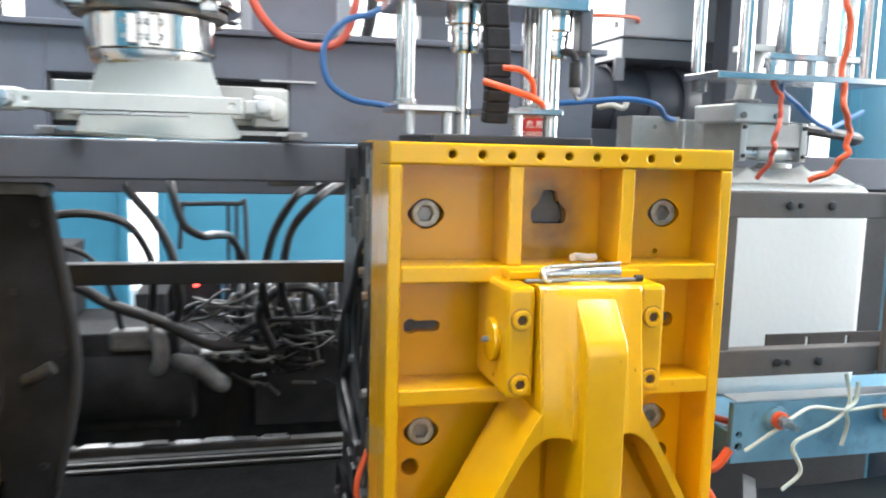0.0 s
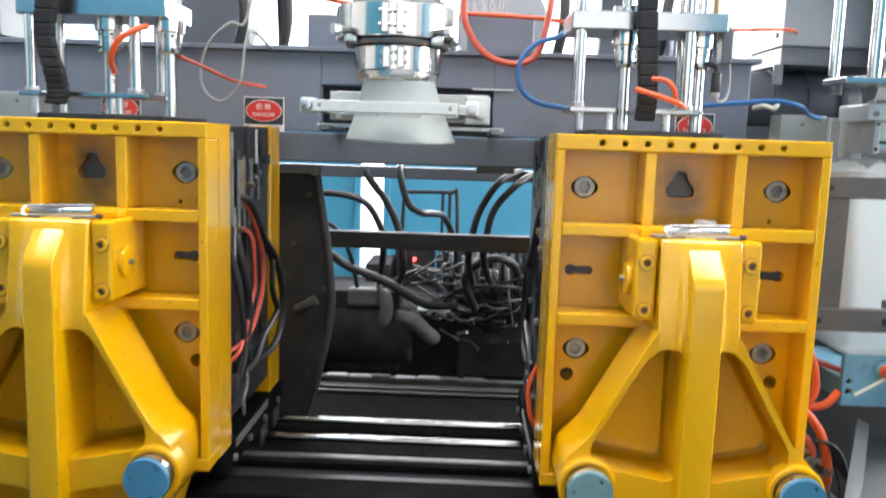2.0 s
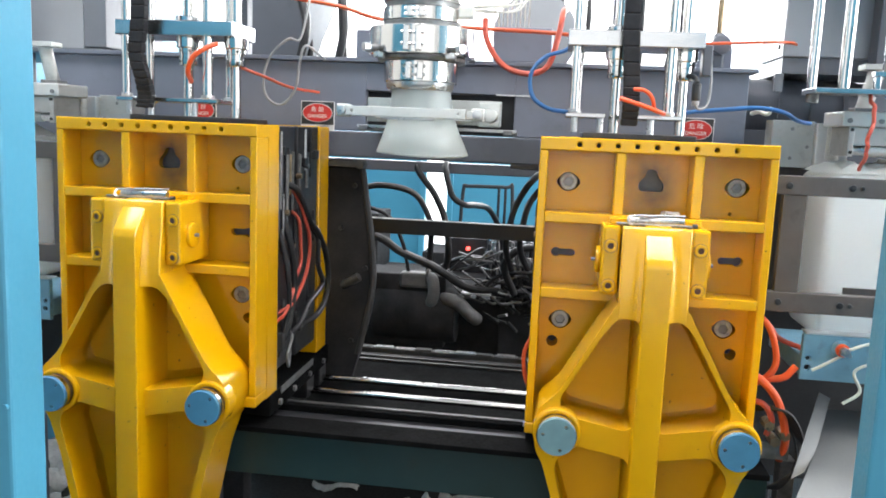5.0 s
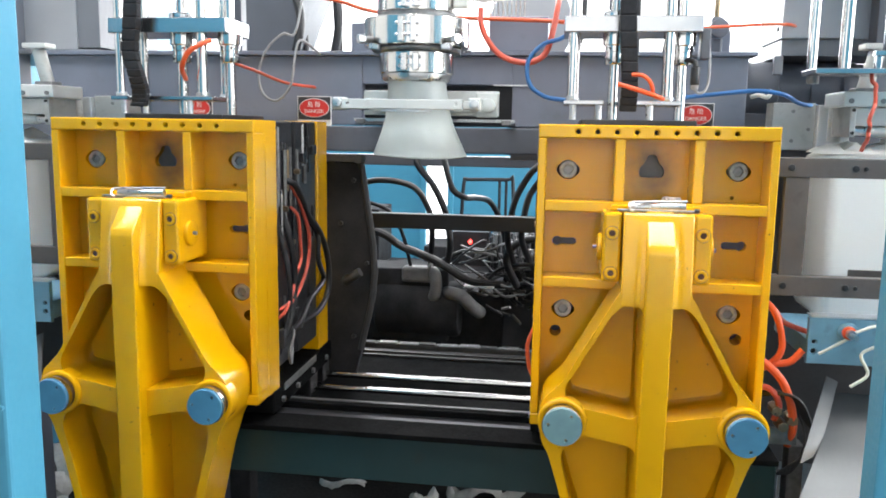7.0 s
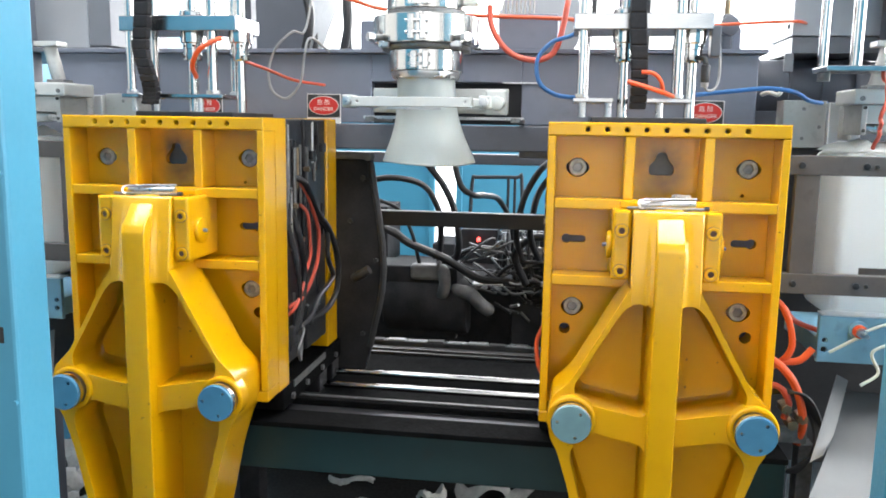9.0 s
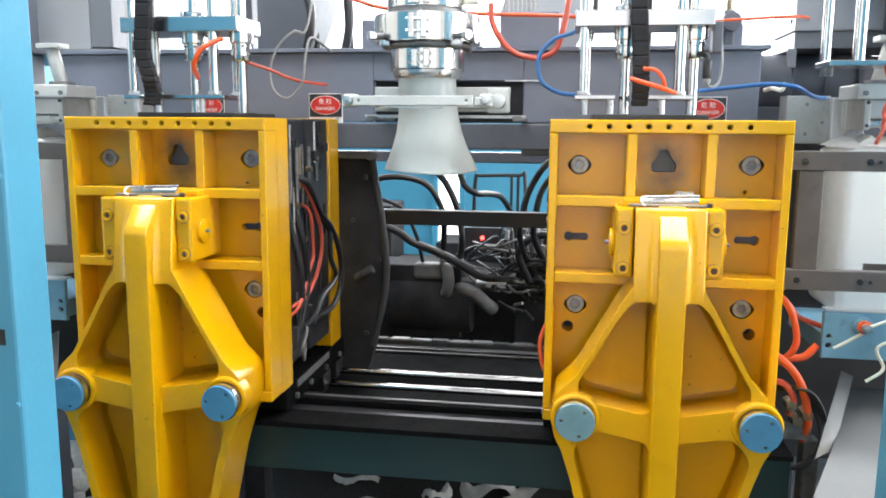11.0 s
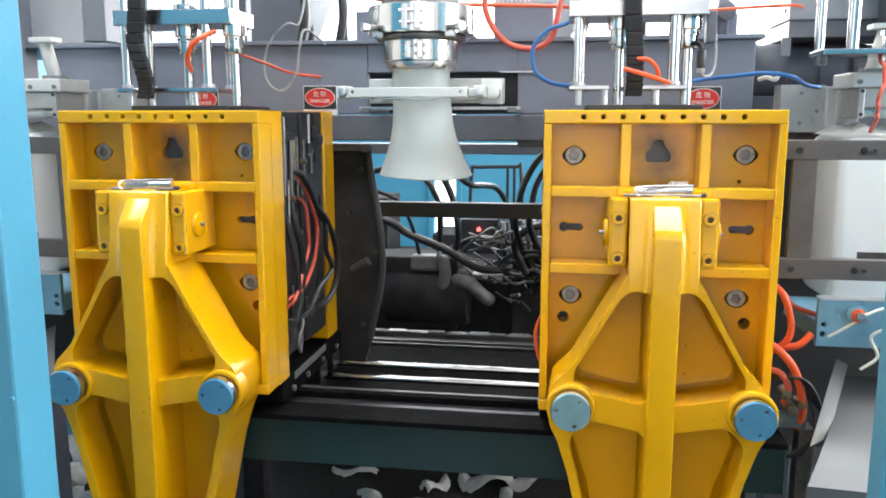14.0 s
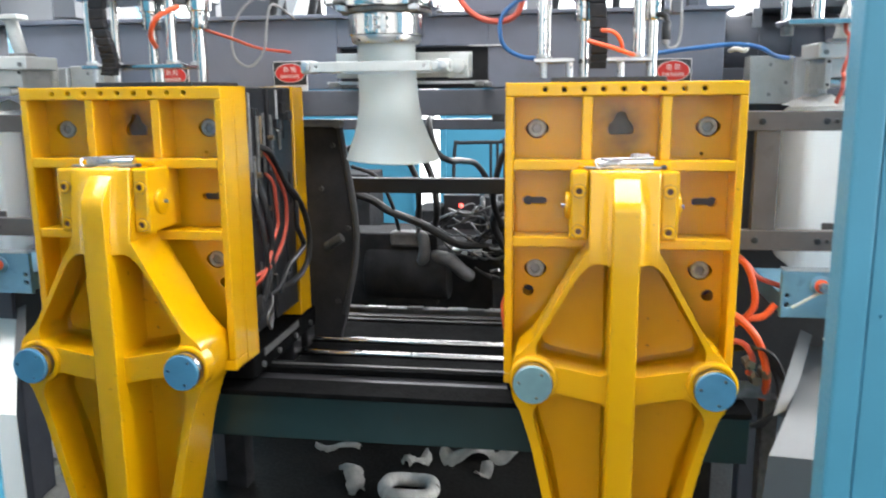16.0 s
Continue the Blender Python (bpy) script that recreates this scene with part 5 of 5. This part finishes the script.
station(lambda x: x, True)
station(lambda x: -0.285 - x, False)
hose("small scrap of white plastic flash lying on a yellow rib", [(0.424, 0.962, 1.3495), (0.432, 0.968, 1.350), (0.445, 0.960, 1.3495), (0.457, 0.964, 1.3495)], 0.0055, SCRAP, "plastic scrap", "", "plastic_scrap", 6)
gp = thing("side_screen", "sky-blue enamelled side guard sheet beside the machine", "guard panel", group="side guard panels")
part("sheet", box(1.53, 2.2, 1.76, 1.78, 0.05, 2.3, 0.002), GUARD_BLUE, gp)
part("upright", box(1.49, 1.53, 1.74, 1.80, 0, 2.4, 0.003), GUARD_BLUE, gp)
gp = thing("side_screen", "sky-blue enamelled side guard sheet beside the machine", "guard panel", group="side guard panels")
part("sheet", box(-2.02, -2.0, 1.2, 3.9, 0.05, 2.3, 0.002), GUARD_BLUE, gp)
part("upright", box(-2.06, -1.98, 1.12, 1.2, 0, 2.4, 0.003), GUARD_BLUE, gp)

# hoses on the carriage flank between the platens
for pts, r, m in (([(-0.46, 1.15, 1.37), (-0.437, 1.183, 1.315), (-0.435, 1.224, 1.268), (-0.435, 1.267, 1.214), (-0.435, 1.267, 1.154), (-0.435, 1.225, 1.102), (-0.437, 1.145, 1.059), (-0.46, 1.10, 1.04)], 0.0052, RED_HOSE),
                  ([(-0.46, 1.185, 1.29), (-0.439, 1.192, 1.264), (-0.438, 1.205, 1.203), (-0.438, 1.210, 1.153), (-0.438, 1.176, 1.121), (-0.438, 1.143, 1.081), (-0.44, 1.10, 1.044), (-0.46, 1.09, 1.02)], 0.0045, RED_HOSE),
                  ([(-0.46, 1.14, 1.36), (-0.432, 1.161, 1.340), (-0.428, 1.245, 1.261), (-0.425, 1.325, 1.211), (-0.425, 1.389, 1.151), (-0.425, 1.417, 1.082), (-0.427, 1.40, 1.02), (-0.43, 1.324, 0.989), (-0.46, 1.25, 0.97)], 0.008, RUBBER),
                  ([(-0.46, 1.30, 1.25), (-0.432, 1.330, 1.206), (-0.43, 1.334, 1.128), (-0.43, 1.384, 1.072), (-0.43, 1.329, 1.051), (-0.43, 1.252, 1.036), (-0.432, 1.178, 0.993), (-0.46, 1.12, 0.97)], 0.007, RUBBER),
                  ([(-0.46, 1.16, 1.0), (-0.435, 1.14, 0.975), (-0.43, 1.09, 0.94), (-0.44, 1.13, 0.90), (-0.46, 1.2, 0.92)], 0.0035, DULL_PIPE),
                  ([(-0.46, 1.13, 1.28), (-0.44, 1.14, 1.2), (-0.438, 1.16, 1.10), (-0.44, 1.12, 1.0), (-0.46, 1.11, 0.95)], 0.008, RUBBER),
                  ([(-0.46, 1.105, 1.25), (-0.44, 1.11, 1.15), (-0.438, 1.12, 1.05), (-0.46, 1.10, 0.93)], 0.006, RUBBER)):
    hose("hose looped on the flank of a black mould", pts, r, m, group="mould hoses")
    q = [(0.164 + (-0.445 - x) * 0.7 + 0.01, y, z) for x, y, z in pts]
    hose("black hose looped on the flank of a mould", q, r, RUBBER, group="mould hoses")

# ---------------- behind the opening ----------------
bp = thing("black_side_plate", "black oily steel side plate beside the opening", "side plate", group="side plates")
part("plate", plate([(-0.52, 1.385), (-0.376, 1.385), (-0.332, 1.057), (-0.375, 0.806), (-0.40, 0.72), (-0.52, 0.72)], [], 1.60, 1.63, 0.003), PIT, bp)
part("edge_rib", tube([(-0.376, 1.595, 1.38), (-0.334, 1.595, 1.057), (-0.377, 1.595, 0.81)], 0.010, 10, 4), SOOT_GREY, bp)
part("hinge_arm", box(-0.50, -0.385, 1.57, 1.598, 1.386, 1.408, 0.005), DULL_PIPE, bp)
part("hinge_pin", rod((-0.378, 1.56, 1.395), (-0.378, 1.61, 1.395), 0.013, seg=16, bevel=0.003), DULL_PIPE, bp)
for x, z in ((-0.40, 1.33), (-0.36, 1.08), (-0.40, 0.85), (-0.44, 1.2)):
    part("bolt", rod((x, 1.60, z), (x, 1.59, z), 0.008, seg=6), BLACK, bp)
part("lever", tube([(-0.425, 1.592, 1.025), (-0.40, 1.57, 1.04), (-0.372, 1.565, 1.058)], 0.014, 12), RAIL_STEEL, bp)
hp = thing("hydraulic_block", "black oily hydraulic power block behind the machine bed", "hydraulic unit")
part("tank", box(-1.1, 0.95, 2.5, 3.3, 0.0, 0.82, 0.006), PIT, hp)
part("manifold", box(-0.75, -0.22, 2.42, 2.62, 0.62, 0.92, 0.006), PIT, hp)
part("manifold", box(0.0, 0.55, 2.45, 2.65, 0.60, 0.93, 0.006), PIT, hp)
part("pump_body", rod((-0.52, 2.47, 0.75), (-0.17, 2.47, 0.75), 0.115, seg=36, bevel=0.02), PIT, hp)
part("pump_cap", box(-0.411, -0.281, 2.40, 2.47, 0.868, 0.930, 0.012), DULL_PIPE, hp)
for x0, x1, z in ((-1.2, -0.64, 1.10), (-0.42, -0.31, 0.93), (-0.10, 0.75, 1.0)):
    part("rear_box", box(x0, x1, 3.0, 3.3, 0.82, z, 0.006), PIT, hp)
part("pale_plate", box(-0.15, -0.03, 2.35, 2.42, 0.866, 0.872, 0.001), ZINC, hp)
for i in range(9):
    x = -0.09 + 0.034 * i
    c = part("solenoid", rod((x, 2.97, 0.82), (x, 2.97, 0.99 + 0.012 * (i % 2)), 0.014, seg=16, bevel=0.005), BLACK, hp)
    part("cap_nut", rod((x, 2.97, 0.99 + 0.012 * (i % 2)), (x, 2.97, 1.005 + 0.012 * (i % 2)), 0.007, seg=10), GREASE_STEEL, c)
random.seed(11)
for i in range(16):
    x, y = 0.02 + 0.034 * (i % 8) + random.uniform(-0.006, 0.006), 2.52 + 0.12 * (i // 8)
    h = random.uniform(0.05, 0.16)
    v = part("valve", rod((x, y, 0.92), (x, y, 0.93 + h), random.uniform(0.008, 0.013), seg=14, bevel=0.002), random.choice((BLACK, BLACK, GREASE_STEEL)), hp)
    part("nut", rod((x, y, 0.935 + h * 0.4), (x, y, 0.95 + h * 0.4), 0.016, seg=6), random.choice((RAIL_STEEL, GREASE_STEEL, BRONZE)), v)
for i in range(30):
    x = -0.08 + random.uniform(0, 0.32)
    z = random.uniform(0.74, 1.0)
    part("pipe_stub", rod((x, 2.44, z), (x + random.uniform(0.03, 0.12), 2.40, z + random.uniform(-0.03, 0.03)), 0.006, seg=10), random.choice((RAIL_STEEL, GREASE_STEEL, BLACK, BLACK, BLACK)), hp)
for i in range(12):
    x = -0.06 + 0.024 * i
    zt = 1.02 + 0.05 * math.sin(i * 2.3)
    h = thing("hose_fitting", "bright crimped fitting on a black upright hose", "fitting", group="upright fittings")
    part("hose_end", tube([(x, 2.47, 0.93), (x + 0.004, 2.44, 0.97), (x + 0.002, 2.43, zt)], 0.007, 10), RUBBER, h)
    part("ferrule", rod((x + 0.002, 2.43, zt - 0.03), (x + 0.002, 2.43, zt), 0.009, seg=12, bevel=0.001), STEEL if i % 3 else BRONZE, h)
    part("union_nut", rod((x + 0.002, 2.43, zt), (x + 0.002, 2.43, zt + 0.014), 0.0105, seg=6), STEEL, h)
pp = thing("grey_pipe_elbow", "dusty grey lagged pipe elbow among black hoses", "pipe")
part("elbow", tube([(-0.285, 2.41, 0.915), (-0.268, 2.38, 0.905), (-0.262, 2.37, 0.86), (-0.272, 2.38, 0.82), (-0.29, 2.43, 0.80)], 0.024, 16), DULL_PIPE, pp)
part("flange", rod((-0.300, 2.41, 0.915), (-0.286, 2.41, 0.915), 0.034, seg=24, bevel=0.003), DULL_PIPE, pp)
pp = thing("grey_pipe_elbow", "dusty grey lagged pipe bent down among black hoses", "pipe")
part("elbow", tube([(-0.235, 2.44, 0.825), (-0.205, 2.39, 0.832), (-0.16, 2.37, 0.826), (-0.115, 2.37, 0.785), (-0.09, 2.43, 0.75)], 0.027, 16), DULL_PIPE, pp)
for pts, r in (([(-0.62, 2.3, 1.24), (-0.492, 2.30, 1.286), (-0.352, 2.30, 1.266), (-0.289, 2.30, 1.187), (-0.274, 2.32, 1.10), (-0.30, 2.45, 0.92)], 0.012),
               ([(-0.335, 2.32, 1.38), (-0.328, 2.30, 1.347), (-0.263, 2.30, 1.262), (-0.218, 2.30, 1.162), (-0.202, 2.32, 1.029), (-0.24, 2.45, 0.92)], 0.013),
               ([(-0.215, 2.30, 1.40), (-0.213, 2.22, 1.37), (-0.182, 2.20, 1.271), (-0.135, 2.21, 1.236), (-0.100, 2.30, 1.228), (-0.06, 2.50, 1.19), (-0.02, 2.70, 1.05), (0.0, 2.75, 0.82)], 0.012),
               ([(-0.60, 2.40, 1.10), (-0.482, 2.40, 1.061), (-0.409, 2.40, 1.015), (-0.263, 2.36, 0.968), (-0.131, 2.36, 0.895), (-0.019, 2.40, 0.875), (0.05, 2.46, 0.86)], 0.017),
               ([(0.20, 2.31, 1.385), (0.124, 2.20, 1.351), (0.067, 2.20, 1.265), (0.041, 2.20, 1.184), (0.028, 2.22, 1.075), (0.06, 2.46, 0.90)], 0.012),
               ([(0.26, 2.31, 1.385), (0.183, 2.20, 1.344), (0.113, 2.20, 1.265), (0.089, 2.20, 1.184), (0.082, 2.22, 1.074), (0.14, 2.46, 0.90)], 0.012),
               ([(-0.55, 2.35, 1.20), (-0.45, 2.35, 1.16), (-0.40, 2.38, 1.06), (-0.38, 2.45, 0.92)], 0.008),
               ([(-0.30, 2.5, 0.92), (-0.15, 2.45, 1.0), (-0.02, 2.42, 0.99), (0.08, 2.5, 0.93)], 0.010),
               ([(0.06, 2.36, 0.88), (0.02, 2.3, 1.0), (0.08, 2.28, 1.07), (0.18, 2.32, 1.06), (0.24, 2.5, 0.93)], 0.015),
               ([(-0.10, 2.5, 0.82), (0.0, 2.36, 0.95), (0.16, 2.34, 0.97), (0.26, 2.5, 0.93)], 0.008)):
    hose("thick black hydraulic hose behind the machine bed", pts, r, RUBBER, group="hydraulic hoses")
for i in range(10):
    x = -0.02 + 0.028 * i + random.uniform(-0.01, 0.01)
    hose("thin black control cable among the valves", [(x, 2.5, 0.93), (x + random.uniform(-0.03, 0.03), 2.44, 1.02 + random.uniform(-0.03, 0.05)), (x + random.uniform(-0.02, 0.06), 2.40, 0.95), (x + 0.05, 2.44, 0.80)], 0.004, random.choice((RUBBER, RUBBER, PALE_PIPE)), "cable", "control cables", "cable", 6)
rnd = random.Random(77)
for i in range(24):
    x, z = rnd.uniform(-0.16, 0.18), rnd.uniform(0.84, 1.02)
    a = rnd.uniform(-0.12, 0.14)
    hose("thin sooty pipe among the black hydraulic hoses", [(x - 0.07, 2.40 + 0.1 * rnd.random(), z - a * 0.4), (x, 2.38, z + rnd.uniform(-0.02, 0.02)), (x + 0.07, 2.42, z + a * 0.4), (x + 0.09, 2.52, z - 0.06)], rnd.uniform(0.003, 0.006), rnd.choice((RUBBER, BLACK, BLACK, RAIL_STEEL, DULL_PIPE, GREASE_STEEL)), "pipe", "sooty pipes", "pipe", 8)
cb2 = thing("control_box", "black control box with a glowing red indicator", "control box")
part("box", box(-0.30, -0.12, 3.13, 3.28, 0.82, 0.99, 0.004), BLACK, cb2)
part("indicator", rod((-0.211, 3.13, 0.94), (-0.211, 3.115, 0.94), 0.009, seg=14, bevel=0.002), LED, cb2, "glowing red indicator lamp")
tf = thing("tube_stand", "thin black tube stand before the blue guard", "stand")
part("top_tube", tube([(-0.30, 3.5, 1.03), (-0.29, 3.5, 1.21), (-0.26, 3.5, 1.222), (-0.06, 3.5, 1.225), (-0.03, 3.5, 1.21), (-0.02, 3.5, 0.82)], 0.010, 10, 5), RUBBER, tf)
for x in (-0.10, -0.065):
    part("tube", rod((x, 3.5, 0.0), (x, 3.5, 1.22), 0.008, seg=10), RUBBER, tf)

# ---------------- plastic scrap on the floor ----------------
def scrap(x, y, w, d, h, turn, seed):
    rnd = random.Random(seed)
    b = bmesh.new()
    n, m = 12, 5
    grid = []
    ph = rnd.uniform(0, 6)
    for i in range(n + 1):
        row = []
        u = i / n
        wd = d * (0.45 + 0.5 * math.sin(math.pi * u) ** 0.5 + 0.25 * rnd.random())
        for j in range(m + 1):
            v = j / m - 0.5
            row.append(b.verts.new(((u - 0.5) * w, v * wd + 0.25 * d * math.sin(5 * u + ph), h * (0.45 + 0.4 * math.sin(6 * u + ph) - 0.9 * v * v * 2 + 0.25 * rnd.random()))))
        grid.append(row)
    for i in range(n):
        for j in range(m):
            b.faces.new((grid[i][j], grid[i + 1][j], grid[i + 1][j + 1], grid[i][j + 1]))
    bmesh.ops.solidify(b, geom=b.faces[:], thickness=0.004)
    lo = min(v.co.z for v in b.verts)
    for v in b.verts:
        v.co.z -= lo
    ob = single("plastic_scrap", b, SCRAP, "crumpled dusty white plastic flash on the floor", "plastic scrap", "floor scrap")
    ob.matrix_basis = pose(x, y, 0.0, 0, 0, turn)
    return ob


for i, (x, y, w, d, h, a) in enumerate(((-0.64, 2.33, 0.20, 0.05, 0.03, -8), (-0.50, 2.05, 0.22, 0.07, 0.04, -52), (-0.28, 2.22, 0.14, 0.06, 0.05, 70), (-0.08, 2.30, 0.22, 0.12, 0.07, -12), (0.08, 2.36, 0.20, 0.10, 0.06, 20), (0.0, 2.2, 0.1, 0.06, 0.03, 50),
                                        (-1.62, 1.90, 0.30, 0.13, 0.09, 20), (-1.45, 1.75, 0.28, 0.12, 0.08, -30), (-1.70, 2.10, 0.30, 0.14, 0.12, 50), (-1.35, 1.95, 0.26, 0.12, 0.10, 80), (-1.55, 1.6, 0.3, 0.14, 0.1, 10), (-1.2, 1.6, 0.24, 0.12, 0.08, -60), (-1.80, 1.97, 0.30, 0.12, 0.09, 15), (-1.84, 2.26, 0.26, 0.12, 0.08, -20), (-1.70, 1.82, 0.26, 0.09, 0.06, 35))):
    scrap(x, y, w, d, h, a, 30 + i)
ring = tube([(-0.265 + 0.092 * math.cos(a), 1.985 + 0.075 * math.sin(a), 0.03 + 0.006 * math.sin(3 * a)) for a in (2 * math.pi * k / 12 for k in range(13))], 0.027, 12, 4)
single("plastic_scrap", ring, SCRAP, "ring of dusty white plastic flash on the floor", "plastic scrap", "floor scrap")
hose("short orange hose end low beside a yellow platen", [(0.168, 1.10, 1.04), (0.150, 1.09, 0.99), (0.158, 1.085, 0.93), (0.18, 1.09, 0.90)], 0.005, ORANGE, group="mould hoses")
hose("bent bright wire offcut under the machine bed", [(-0.72, 1.5, 0.02), (-0.66, 1.45, 0.14), (-0.60, 1.42, 0.16), (-0.56, 1.4, 0.02)], 0.006, STEEL, "wire", "", "wire_offcut")


def motions():
    walk(parison, [(t, pose(DX, DY, 1.499 - 0.01105 * t)) for t in (0, 4, 8, 12, 16)])


motions()
